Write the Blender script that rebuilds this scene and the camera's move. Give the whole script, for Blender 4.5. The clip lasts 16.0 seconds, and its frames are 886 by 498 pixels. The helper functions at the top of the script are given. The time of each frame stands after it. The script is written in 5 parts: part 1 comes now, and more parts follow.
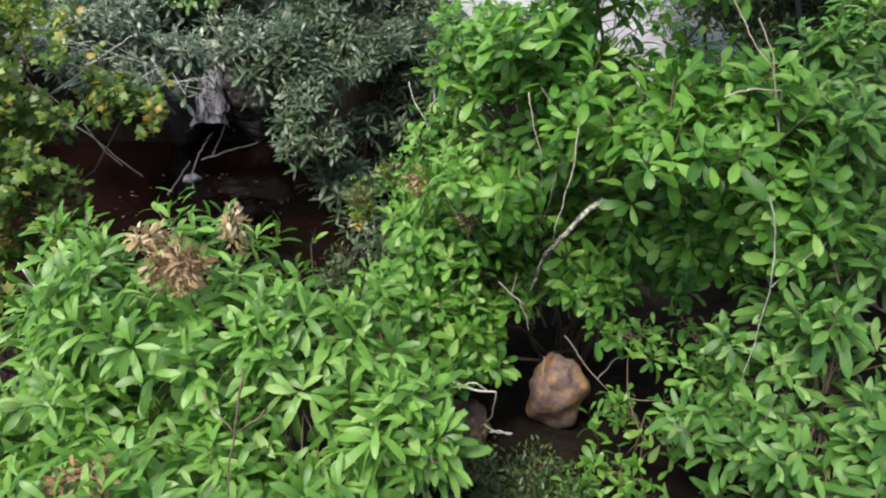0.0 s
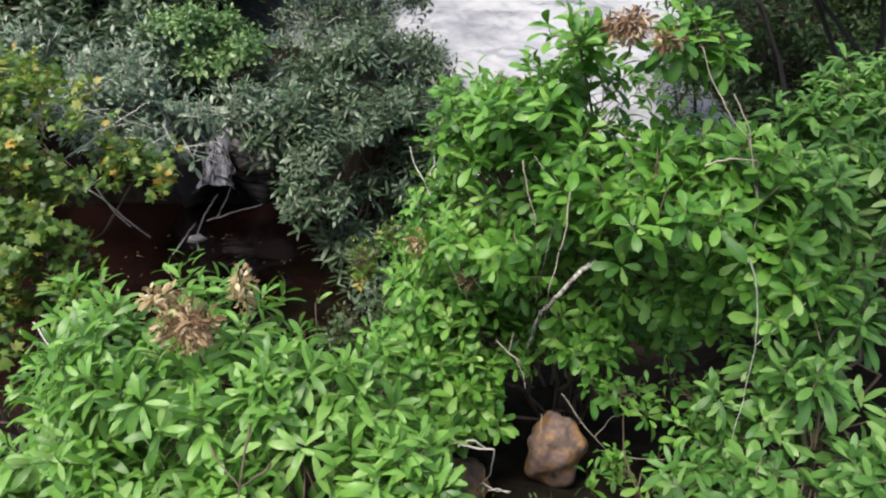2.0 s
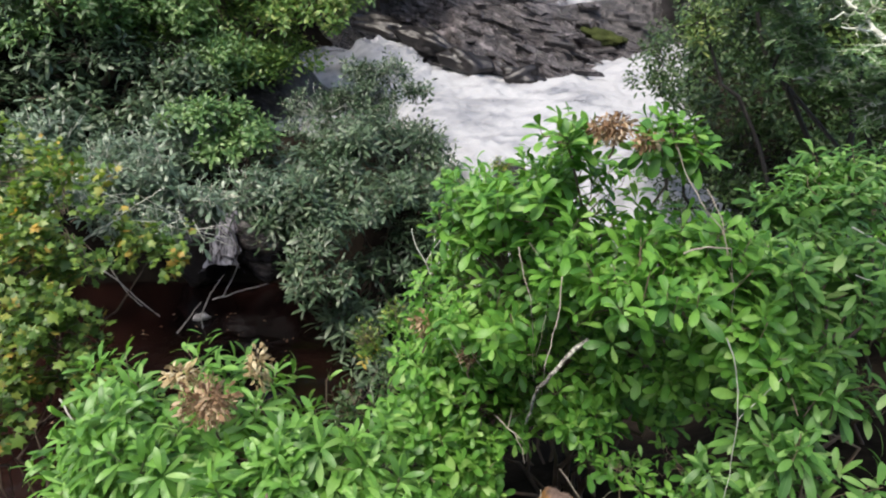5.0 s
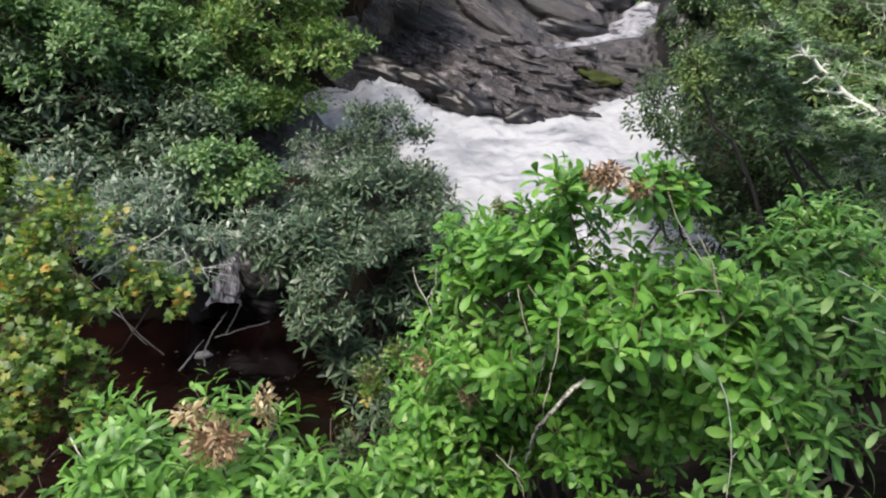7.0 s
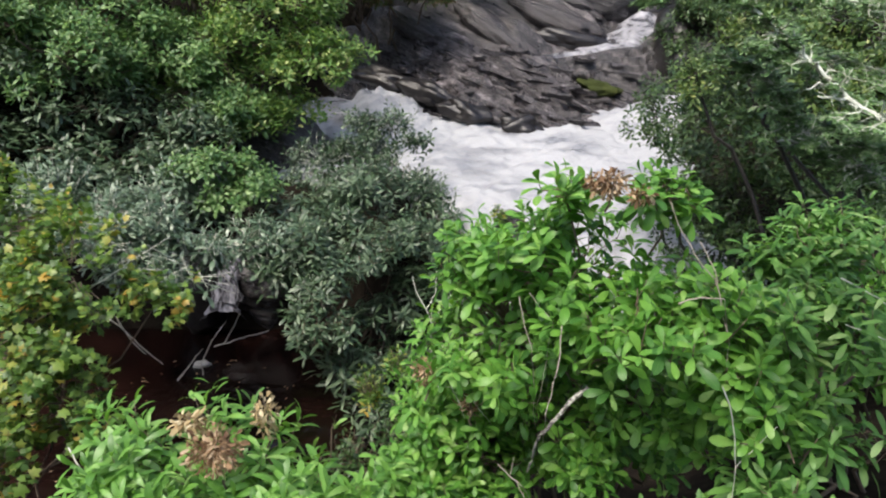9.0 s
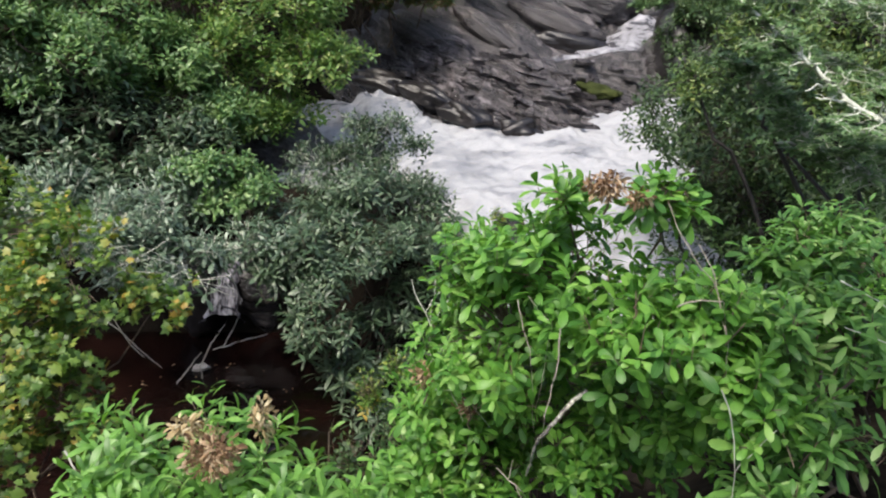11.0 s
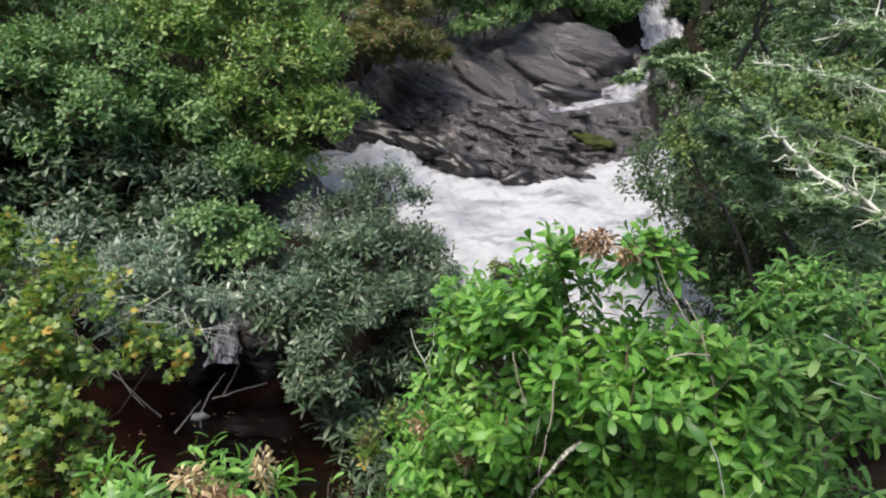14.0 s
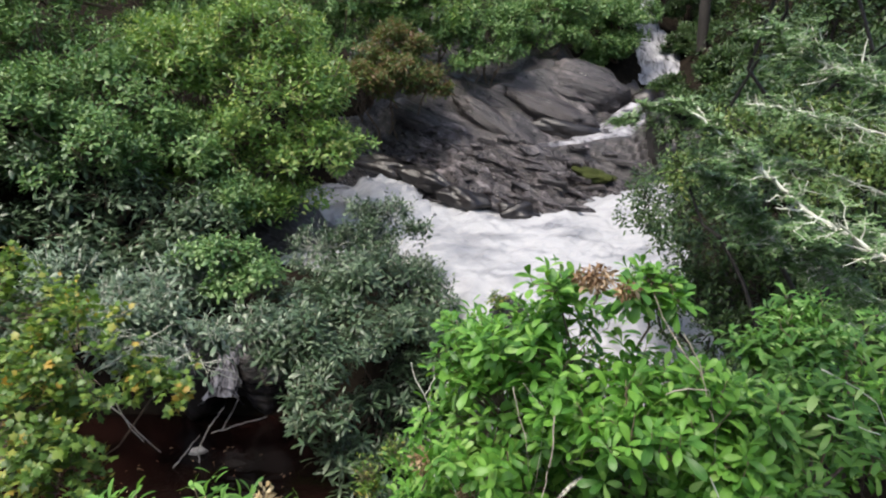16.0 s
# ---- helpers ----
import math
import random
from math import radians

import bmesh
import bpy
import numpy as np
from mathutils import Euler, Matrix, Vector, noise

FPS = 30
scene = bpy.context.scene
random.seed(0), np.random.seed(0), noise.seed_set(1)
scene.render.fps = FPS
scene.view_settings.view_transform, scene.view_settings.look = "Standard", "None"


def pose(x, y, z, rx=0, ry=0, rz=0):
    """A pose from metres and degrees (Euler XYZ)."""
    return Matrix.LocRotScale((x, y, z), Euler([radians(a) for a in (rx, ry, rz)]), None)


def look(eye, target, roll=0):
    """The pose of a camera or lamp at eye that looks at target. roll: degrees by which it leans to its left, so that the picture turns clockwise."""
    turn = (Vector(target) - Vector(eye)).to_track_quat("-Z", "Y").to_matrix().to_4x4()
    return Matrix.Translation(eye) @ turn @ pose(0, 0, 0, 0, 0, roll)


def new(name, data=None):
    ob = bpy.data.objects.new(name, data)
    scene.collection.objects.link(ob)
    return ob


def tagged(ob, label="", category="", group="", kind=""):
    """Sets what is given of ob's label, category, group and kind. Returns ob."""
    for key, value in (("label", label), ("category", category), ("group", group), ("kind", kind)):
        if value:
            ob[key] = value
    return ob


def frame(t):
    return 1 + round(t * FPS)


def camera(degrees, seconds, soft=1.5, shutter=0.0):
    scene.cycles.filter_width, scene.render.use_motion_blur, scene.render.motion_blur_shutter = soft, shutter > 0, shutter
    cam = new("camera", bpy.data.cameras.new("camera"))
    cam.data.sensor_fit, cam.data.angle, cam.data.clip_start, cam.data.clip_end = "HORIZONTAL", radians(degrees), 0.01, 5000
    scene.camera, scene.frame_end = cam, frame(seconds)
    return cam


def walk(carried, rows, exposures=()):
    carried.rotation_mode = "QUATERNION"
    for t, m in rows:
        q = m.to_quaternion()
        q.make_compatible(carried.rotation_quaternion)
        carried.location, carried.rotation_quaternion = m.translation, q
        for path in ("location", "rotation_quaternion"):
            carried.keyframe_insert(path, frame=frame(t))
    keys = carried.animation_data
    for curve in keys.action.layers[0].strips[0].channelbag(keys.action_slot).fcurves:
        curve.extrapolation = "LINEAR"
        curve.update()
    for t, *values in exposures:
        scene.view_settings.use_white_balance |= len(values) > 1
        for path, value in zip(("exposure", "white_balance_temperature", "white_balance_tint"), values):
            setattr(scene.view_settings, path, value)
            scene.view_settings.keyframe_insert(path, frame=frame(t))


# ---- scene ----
cam = camera(65.1, 16.0, soft=2.1)
# seconds, eye x y z, yaw, pitch
ROWS = [
    (0.0, 0.000, 0.000, 4.200, 0.00, -39.49),
    (0.5, -0.007, -0.012, 4.217, -0.16, -38.37),
    (1.0, 0.004, -0.024, 4.222, 0.00, -37.12),
    (1.5, 0.003, -0.051, 4.239, -0.03, -35.82),
    (2.0, 0.005, -0.082, 4.267, 0.04, -34.58),
    (2.5, -0.002, -0.126, 4.299, 0.03, -33.37),
    (3.0, -0.005, -0.169, 4.333, 0.01, -32.30),
    (3.5, -0.007, -0.203, 4.362, 0.01, -31.18),
    (4.0, -0.010, -0.212, 4.370, -0.06, -30.19),
    (6.5, -0.011, -0.297, 4.438, -0.13, -25.81),
    (7.0, -0.016, -0.311, 4.453, -0.10, -25.28),
    (7.5, -0.029, -0.316, 4.456, -0.21, -24.85),
    (8.0, -0.023, -0.301, 4.442, -0.21, -24.46),
    (10.5, -0.030, -0.309, 4.449, -0.24, -24.64),
    (11.0, -0.018, -0.297, 4.439, -0.21, -24.26),
    (11.5, -0.012, -0.303, 4.441, -0.20, -23.73),
    (12.0, -0.014, -0.302, 4.444, -0.21, -23.09),
    (12.5, -0.022, -0.317, 4.461, -0.23, -22.41),
    (13.0, -0.019, -0.341, 4.486, -0.19, -21.78),
    (13.5, -0.013, -0.363, 4.503, -0.19, -21.18),
    (14.0, -0.008, -0.379, 4.510, -0.23, -20.47),
    (14.5, -0.005, -0.378, 4.514, -0.17, -19.84),
    (15.0, -0.007, -0.387, 4.521, -0.18, -19.16),
    (15.5, -0.008, -0.402, 4.531, -0.17, -18.53),
    (16.0, -0.011, -0.410, 4.536, -0.22, -17.83),
]
EXPOSURE, KELVIN, TINT = 0.95, 6500, 10
walk(cam, [(t, pose(x, y, z, 90 + pitch, 0.05, yaw)) for t, x, y, z, yaw, pitch in ROWS],
     exposures=[(0, EXPOSURE, KELVIN, TINT), (16, EXPOSURE, KELVIN, TINT)])

# ---- light: bright overcast sky over a wooded ravine ----
SUN_ELEVATION, SUN_TURN = 66.0, 230.0
world = bpy.data.worlds.new("world")
scene.world = world
world.use_nodes = True
wn = world.node_tree.nodes
sky = wn.new("ShaderNodeTexSky")
sky.sky_type, sky.sun_disc = "NISHITA", False
sky.sun_elevation, sky.sun_rotation = radians(SUN_ELEVATION), radians(SUN_TURN)
sky.air_density, sky.dust_density, sky.ozone_density = 1.0, 4.0, 1.0
wn["Background"].inputs["Strength"].default_value = 0.148
world.node_tree.links.new(sky.outputs[0], wn["Background"].inputs["Color"])
sun_data = bpy.data.lights.new("sun", "SUN")
sun_data.energy, sun_data.angle, sun_data.color = 2.0, radians(18), (1.0, 0.95, 0.85)
sun = new("sun", sun_data)
_a, _e = radians(SUN_TURN), radians(SUN_ELEVATION)
sun_from = Vector((math.sin(_a) * math.cos(_e), math.cos(_a) * math.cos(_e), math.sin(_e)))
sun.matrix_world = look(sun_from * 40, (0, 0, 0))

# ---- materials ----
def material(name):
    m = bpy.data.materials.new(name)
    m.use_nodes = True
    nt = m.node_tree
    return m, nt, nt.nodes["Principled BSDF"], nt.nodes["Material Output"]


def ramp(nt, fac, stops):
    r = nt.nodes.new("ShaderNodeValToRGB")
    r.color_ramp.elements.remove(r.color_ramp.elements[1])
    for i, (p, c) in enumerate(stops):
        e = r.color_ramp.elements[0] if i == 0 else r.color_ramp.elements.new(p)
        e.position, e.color = p, (*c, 1)
    if fac is not None:
        nt.links.new(fac, r.inputs[0])
    return r.outputs[0]


def noise_tex(nt, scale, detail=4.0, rough=0.55, stretch=None, turn=None, distort=0.0):
    co = nt.nodes.new("ShaderNodeTexCoord")
    n = nt.nodes.new("ShaderNodeTexNoise")
    n.inputs["Scale"].default_value, n.inputs["Detail"].default_value = scale, detail
    n.inputs["Roughness"].default_value, n.inputs["Distortion"].default_value = rough, distort
    source = co.outputs["Object"]
    if stretch:
        mp = nt.nodes.new("ShaderNodeMapping")
        mp.vector_type = "TEXTURE"
        mp.inputs["Scale"].default_value = [1 / v for v in stretch]
        if turn:
            mp.inputs["Rotation"].default_value = [radians(v) for v in turn]
        nt.links.new(source, mp.inputs[0])
        source = mp.outputs[0]
    nt.links.new(source, n.inputs["Vector"])
    return n.outputs["Fac"]


def math_node(nt, op, a, b):
    n = nt.nodes.new("ShaderNodeMath")
    n.operation = op
    for i, v in enumerate((a, b)):
        if isinstance(v, (int, float)):
            n.inputs[i].default_value = v
        else:
            nt.links.new(v, n.inputs[i])
    return n.outputs[0]


def mix_col(nt, fac, a, b):
    n = nt.nodes.new("ShaderNodeMix")
    n.data_type = "RGBA"
    for sock, v in ((n.inputs[0], fac), (n.inputs[6], a), (n.inputs[7], b)):
        if isinstance(v, (int, float)):
            sock.default_value = v
        elif isinstance(v, tuple):
            sock.default_value = (*v, 1)
        else:
            nt.links.new(v, sock)
    return n.outputs[2]


def bump(nt, bsdf, height, strength, distance):
    b = nt.nodes.new("ShaderNodeBump")
    b.inputs["Strength"].default_value, b.inputs["Distance"].default_value = strength, distance
    nt.links.new(height, b.inputs["Height"])
    nt.links.new(b.outputs[0], bsdf.inputs["Normal"])


def leaf_material(name, stops, rough=0.45, through_light=0.35, patch=0.35, spec=0.5):
    """A leaf: a colour per leaf out of the stops, broad tone drifts, and light that passes through it."""
    m, nt, p, out = material(name)
    geo, info = nt.nodes.new("ShaderNodeNewGeometry"), nt.nodes.new("ShaderNodeObjectInfo")
    r = math_node(nt, "FRACT", math_node(nt, "ADD", geo.outputs["Random Per Island"], info.outputs["Random"]), 0.0)
    drift = math_node(nt, "MULTIPLY", math_node(nt, "SUBTRACT", noise_tex(nt, 2.2, 2.0), 0.5), patch * 2)
    fac = math_node(nt, "ADD", r, drift)
    col = ramp(nt, fac, stops)
    fine = noise_tex(nt, 55.0, 2.0)
    col = mix_col(nt, math_node(nt, "MULTIPLY", fine, 0.35), col, tuple(0.55 * c for c in stops[0][1]))
    vein = nt.nodes.new("ShaderNodeAttribute")
    vein.attribute_name = "midrib"
    line = ramp(nt, vein.outputs["Fac"], [(0.9, (0, 0, 0)), (1.0, (0.14, 0.14, 0.14))])
    col = mix_col(nt, line, col, tuple(1.1 * c for c in stops[-1][1]))
    nt.links.new(col, p.inputs["Base Color"])
    p.inputs["Roughness"].default_value = rough
    p.inputs["Specular IOR Level"].default_value = spec
    t = nt.nodes.new("ShaderNodeBsdfTranslucent")
    hs = nt.nodes.new("ShaderNodeHueSaturation")
    hs.inputs["Hue"].default_value, hs.inputs["Saturation"].default_value, hs.inputs["Value"].default_value = 0.485, 1.1, 1.35
    nt.links.new(col, hs.inputs["Color"])
    nt.links.new(hs.outputs[0], t.inputs["Color"])
    mx = nt.nodes.new("ShaderNodeMixShader")
    mx.inputs[0].default_value = through_light
    nt.links.new(p.outputs[0], mx.inputs[1])
    nt.links.new(t.outputs[0], mx.inputs[2])
    nt.links.new(mx.outputs[0], out.inputs["Surface"])
    return m


def plain(name, stops, scale, rough, bump_d=0.004, stretch=None, spec=0.5):
    m, nt, p, out = material(name)
    n = noise_tex(nt, scale, 6.0, 0.6, stretch)
    big = noise_tex(nt, scale * 0.13, 3.0)
    col = ramp(nt, math_node(nt, "ADD", math_node(nt, "MULTIPLY", n, 0.6), math_node(nt, "MULTIPLY", big, 0.4)), stops)
    nt.links.new(col, p.inputs["Base Color"])
    p.inputs["Roughness"].default_value = rough
    p.inputs["Specular IOR Level"].default_value = spec
    bump(nt, p, n, 0.7, bump_d)
    return m


LEAF_BRIGHT = leaf_material("bright_green_leaf", [(0.0, (0.075, 0.19, 0.034)), (0.45, (0.15, 0.34, 0.058)), (0.8, (0.21, 0.42, 0.08)), (1.0, (0.31, 0.49, 0.15))], rough=0.42, spec=0.5)
LEAF_MID = leaf_material("mid_green_leaf", [(0.0, (0.05, 0.155, 0.025)), (0.5, (0.12, 0.3, 0.044)), (0.85, (0.185, 0.39, 0.064)), (1.0, (0.28, 0.46, 0.12))], rough=0.44, spec=0.4)
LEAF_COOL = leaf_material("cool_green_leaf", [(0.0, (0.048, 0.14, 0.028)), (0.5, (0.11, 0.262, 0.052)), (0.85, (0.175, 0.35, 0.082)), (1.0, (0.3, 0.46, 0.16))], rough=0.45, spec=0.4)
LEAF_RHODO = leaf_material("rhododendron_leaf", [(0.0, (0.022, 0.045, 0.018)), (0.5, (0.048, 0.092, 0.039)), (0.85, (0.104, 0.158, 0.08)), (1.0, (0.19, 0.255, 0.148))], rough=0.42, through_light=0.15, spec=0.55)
LEAF_SILVER = leaf_material("silvery_rhododendron_leaf", [(0.0, (0.045, 0.085, 0.038)), (0.5, (0.09, 0.148, 0.086)), (0.85, (0.165, 0.232, 0.15)), (1.0, (0.29, 0.355, 0.255))], rough=0.42, through_light=0.15, spec=0.6)
LEAF_MAPLE = leaf_material("turning_maple_leaf", [(0.0, (0.055, 0.11, 0.024)), (0.45, (0.12, 0.235, 0.042)), (0.8, (0.22, 0.33, 0.06)), (0.95, (0.37, 0.39, 0.085)), (1.0, (0.52, 0.35, 0.07))], patch=0.38)
LEAF_TREE = leaf_material("tree_leaf", [(0.0, (0.065, 0.145, 0.034)), (0.5, (0.14, 0.265, 0.06)), (0.85, (0.235, 0.37, 0.085)), (0.95, (0.42, 0.5, 0.15)), (1.0, (0.5, 0.56, 0.22))], patch=0.45)
LEAF_DEEP = leaf_material("deep_green_leaf", [(0.0, (0.05, 0.125, 0.034)), (0.5, (0.11, 0.22, 0.06)), (0.9, (0.22, 0.345, 0.115)), (1.0, (0.35, 0.48, 0.21))], through_light=0.25)
LEAF_OLIVE = leaf_material("olive_leaf", [(0.0, (0.04, 0.085, 0.02)), (0.5, (0.1, 0.175, 0.042)), (0.85, (0.18, 0.265, 0.07)), (1.0, (0.32, 0.36, 0.11))], through_light=0.25)
# Also keeps low plants in shade dark, through their leaf colour.
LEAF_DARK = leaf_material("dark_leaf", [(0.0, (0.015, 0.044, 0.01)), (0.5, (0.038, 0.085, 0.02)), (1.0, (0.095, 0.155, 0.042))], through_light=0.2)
LEAF_RUST = leaf_material("rusty_leaf", [(0.0, (0.06, 0.12, 0.03)), (0.5, (0.13, 0.18, 0.045)), (0.8, (0.2, 0.13, 0.06)), (1.0, (0.26, 0.15, 0.08))], patch=0.3)
LEAF_CREAM = leaf_material("cream_withered_leaf", [(0.0, (0.28, 0.2, 0.1)), (0.6, (0.48, 0.38, 0.2)), (1.0, (0.74, 0.66, 0.45))], rough=0.8, through_light=0.2, spec=0.2)
LEAF_DEAD = leaf_material("dead_leaf", [(0.0, (0.15, 0.085, 0.05)), (0.6, (0.34, 0.22, 0.12)), (1.0, (0.64, 0.5, 0.33))], rough=0.8, through_light=0.2, spec=0.2)
NEEDLE = leaf_material("hemlock_needle", [(0.0, (0.08, 0.16, 0.055)), (0.5, (0.165, 0.28, 0.11)), (1.0, (0.29, 0.41, 0.2))], through_light=0.25, spec=0.3)
BARK = plain("brown_bark", [(0.3, (0.06, 0.04, 0.028)), (0.6, (0.16, 0.12, 0.085)), (0.8, (0.28, 0.23, 0.18))], 30.0, 0.85, stretch=(1, 1, 0.3))
DARK_BARK = plain("dark_wet_bark", [(0.3, (0.012, 0.01, 0.008)), (0.6, (0.03, 0.025, 0.02)), (0.8, (0.06, 0.052, 0.042))], 30.0, 0.8, stretch=(1, 1, 0.3))
LICHEN = plain("lichen_grey_bark", [(0.3, (0.26, 0.24, 0.2)), (0.5, (0.52, 0.53, 0.45)), (0.7, (0.74, 0.76, 0.66))], 45.0, 0.9)
PALE_WOOD = plain("white_bleached_wood", [(0.3, (0.4, 0.37, 0.33)), (0.6, (0.6, 0.57, 0.52)), (0.8, (0.74, 0.72, 0.68))], 35.0, 0.8, stretch=(1, 1, 0.25))
MOTTLED = plain("mottled_grey_bark", [(0.4, (0.05, 0.045, 0.04)), (0.5, (0.28, 0.27, 0.23)), (0.6, (0.58, 0.58, 0.5))], 70.0, 0.9)
DEADWOOD = plain("bleached_wood", [(0.3, (0.22, 0.18, 0.14)), (0.6, (0.42, 0.37, 0.31)), (0.8, (0.6, 0.55, 0.48))], 35.0, 0.8, stretch=(1, 1, 0.25))
# Darker than real litter: part of the gaps' shade is in this colour.
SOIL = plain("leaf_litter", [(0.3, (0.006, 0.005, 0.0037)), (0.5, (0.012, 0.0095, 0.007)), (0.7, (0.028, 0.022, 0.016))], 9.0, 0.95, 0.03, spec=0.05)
# Wet boulders, and the shadow colour of the rock's undercut and hollow.
BLACK_STONE = plain("black_stone_and_shadow", [(0.3, (0.006, 0.005, 0.005)), (0.6, (0.015, 0.0125, 0.0125)), (0.8, (0.045, 0.039, 0.04))], 14.0, 0.35, 0.02)
MOSS = plain("moss", [(0.3, (0.015, 0.022, 0.006)), (0.6, (0.045, 0.055, 0.014)), (0.8, (0.1, 0.1, 0.03))], 40.0, 0.95, 0.02, spec=0.2)


def rock_material(name, dark, mid, light, wet=0.35, bands=4.6, rough=1.0, stretch=(0.28, 1.5, 3.0), turn=(0, 16, -32)):
    m, nt, p, out = material(name)
    grain = noise_tex(nt, 24.0, 8.0, 0.65)
    band = noise_tex(nt, bands, 7.0, 0.62, stretch=stretch, turn=turn, distort=0.7)
    big = noise_tex(nt, 0.9, 4.0, 0.5)
    f = math_node(nt, "ADD", math_node(nt, "MULTIPLY", grain, 0.35), math_node(nt, "MULTIPLY", band, 0.65))
    col = ramp(nt, f, [(0.43, dark), (0.52, mid), (0.6, light)])
    col = mix_col(nt, ramp(nt, big, [(0.4, (0, 0, 0)), (0.62, (0.75, 0.75, 0.75))]), col, tuple(0.5 * c for c in mid))
    info = nt.nodes.new("ShaderNodeObjectInfo")
    col = mix_col(nt, math_node(nt, "MULTIPLY", info.outputs["Random"], 0.55), col, tuple(1.3 * c for c in mid))
    nt.links.new(col, p.inputs["Base Color"])
    nt.links.new(ramp(nt, band, [(0.35, (wet, wet, wet)), (0.65, (wet + 0.35, wet + 0.35, wet + 0.35))]), p.inputs["Roughness"])
    bump(nt, p, f, 1.0, 0.09 * rough)
    p.inputs["Specular IOR Level"].default_value = 0.7
    return m


# The pale stop also puts glints of the wet rock into the streaks.
ROCK = rock_material("wet_grey_rock", (0.005, 0.0042, 0.0042), (0.027, 0.022, 0.024), (0.36, 0.32, 0.335), 0.16)
BOULDER = rock_material("smooth_grey_boulder", (0.007, 0.006, 0.0063), (0.034, 0.029, 0.0298), (0.2, 0.174, 0.174), 0.24, 4.2, 0.9, (0.2, 1.6, 2.6))
RIB = rock_material("striped_wet_rock", (0.007, 0.0058, 0.006), (0.036, 0.03, 0.031), (0.22, 0.19, 0.19), 0.22, 5.5, 0.9, (0.16, 1.6, 2.4), (0, 0, 0))
m, nt, p, out = material("tan_lichen_stone")
body = ramp(nt, noise_tex(nt, 30.0, 6.0, 0.7), [(0.3, (0.09, 0.06, 0.05)), (0.6, (0.22, 0.155, 0.135)), (0.8, (0.33, 0.26, 0.23))])
spots = ramp(nt, noise_tex(nt, 7.0, 5.0, 0.65), [(0.465, (0, 0, 0)), (0.55, (0.75, 0.75, 0.75))])
nt.links.new(mix_col(nt, spots, body, (0.42, 0.22, 0.06)), p.inputs["Base Color"])
p.inputs["Roughness"].default_value = 0.85
bump(nt, p, noise_tex(nt, 22.0, 7.0, 0.7), 0.8, 0.02)
TAN = m


def water_material(name, foam_lo, foam_hi, deep, foam, stretch=(0.7, 1.1, 0.6), scale=1.7):
    m, nt, p, out = material(name)
    n = noise_tex(nt, scale, 8.0, 0.62, stretch=stretch, distort=0.7)
    fac = ramp(nt, n, [(foam_lo, (0, 0, 0)), (foam_hi, (1, 1, 1))])
    nt.links.new(mix_col(nt, fac, deep, foam), p.inputs["Base Color"])
    nt.links.new(ramp(nt, n, [(foam_lo, (0.12, 0.12, 0.12)), (foam_hi, (0.75, 0.75, 0.75))]), p.inputs["Roughness"])
    bump(nt, p, noise_tex(nt, 11.0, 6.0, 0.65, stretch=(0.6, 1.0, 1.0)), 0.45, 0.05)
    return m


FOAM = water_material("white_water", 0.3, 0.52, (0.15, 0.155, 0.175), (0.345, 0.35, 0.365), stretch=(0.45, 1.0, 0.6), scale=1.9)
THIN = water_material("thin_sheet_of_water", 0.38, 0.7, (0.05, 0.047, 0.052), (0.44, 0.435, 0.46), (1.6, 1.6, 0.8), 2.2)
SPRAY = water_material("spilling_water", 0.42, 0.66, (0.02, 0.017, 0.02), (0.42, 0.41, 0.46), (2.4, 1.4, 0.35), 9.0)
FALL = water_material("thin_falling_water", 0.34, 0.66, (0.08, 0.078, 0.085), (0.52, 0.52, 0.55), (3.0, 1.2, 0.6), 2.6)
m, nt, p, out = material("dark_tannin_water")
nt.links.new(ramp(nt, noise_tex(nt, 1.6, 5.0), [(0.35, (0.004, 0.0022, 0.002)), (0.6, (0.012, 0.005, 0.004)), (0.75, (0.028, 0.013, 0.009))]), p.inputs["Base Color"])
p.inputs["Roughness"].default_value = 0.12
p.inputs["Specular IOR Level"].default_value = 0.35
bump(nt, p, noise_tex(nt, 9.0, 3.0), 0.35, 0.02)
POOL = m


# ---- mesh helpers ----
def mesh_from(name, verts, faces, mat, smooth=True, rib=None):
    """A mesh from an (n, 3) array and an (m, k) array of faces of k corners, or a list of such arrays."""
    me = bpy.data.meshes.new(name)
    blocks = faces if isinstance(faces, list) else [faces]
    loops = np.concatenate([b.ravel() for b in blocks]).astype(np.int32)
    sizes = np.concatenate([np.full(len(b), b.shape[1]) for b in blocks]).astype(np.int32)
    me.vertices.add(len(verts))
    me.vertices.foreach_set("co", np.asarray(verts, np.float32).ravel())
    me.loops.add(len(loops))
    me.loops.foreach_set("vertex_index", loops)
    me.polygons.add(len(sizes))
    me.polygons.foreach_set("loop_start", np.concatenate([[0], np.cumsum(sizes)[:-1]]).astype(np.int32))
    me.polygons.foreach_set("loop_total", sizes)
    me.update(calc_edges=True)
    me.validate()
    if smooth:
        me.polygons.foreach_set("use_smooth", np.ones(len(me.polygons), bool))
    if rib is not None:
        me.attributes.new("midrib", "FLOAT", "POINT").data.foreach_set("value", np.asarray(rib, np.float32))
    me.materials.append(mat)
    return me


def part_mesh(name, me, parent, label="", kind=""):
    ob = new(name, me)
    ob.parent = parent
    return tagged(ob, label=label, kind=kind)


def thing(name, base, label, category, group="", kind=""):
    ob = new(name)
    ob.location = base
    bpy.context.view_layer.update()
    return tagged(ob, label, category, group, kind)


def unit(v):
    return v / np.maximum(np.linalg.norm(v, axis=-1, keepdims=True), 1e-9)


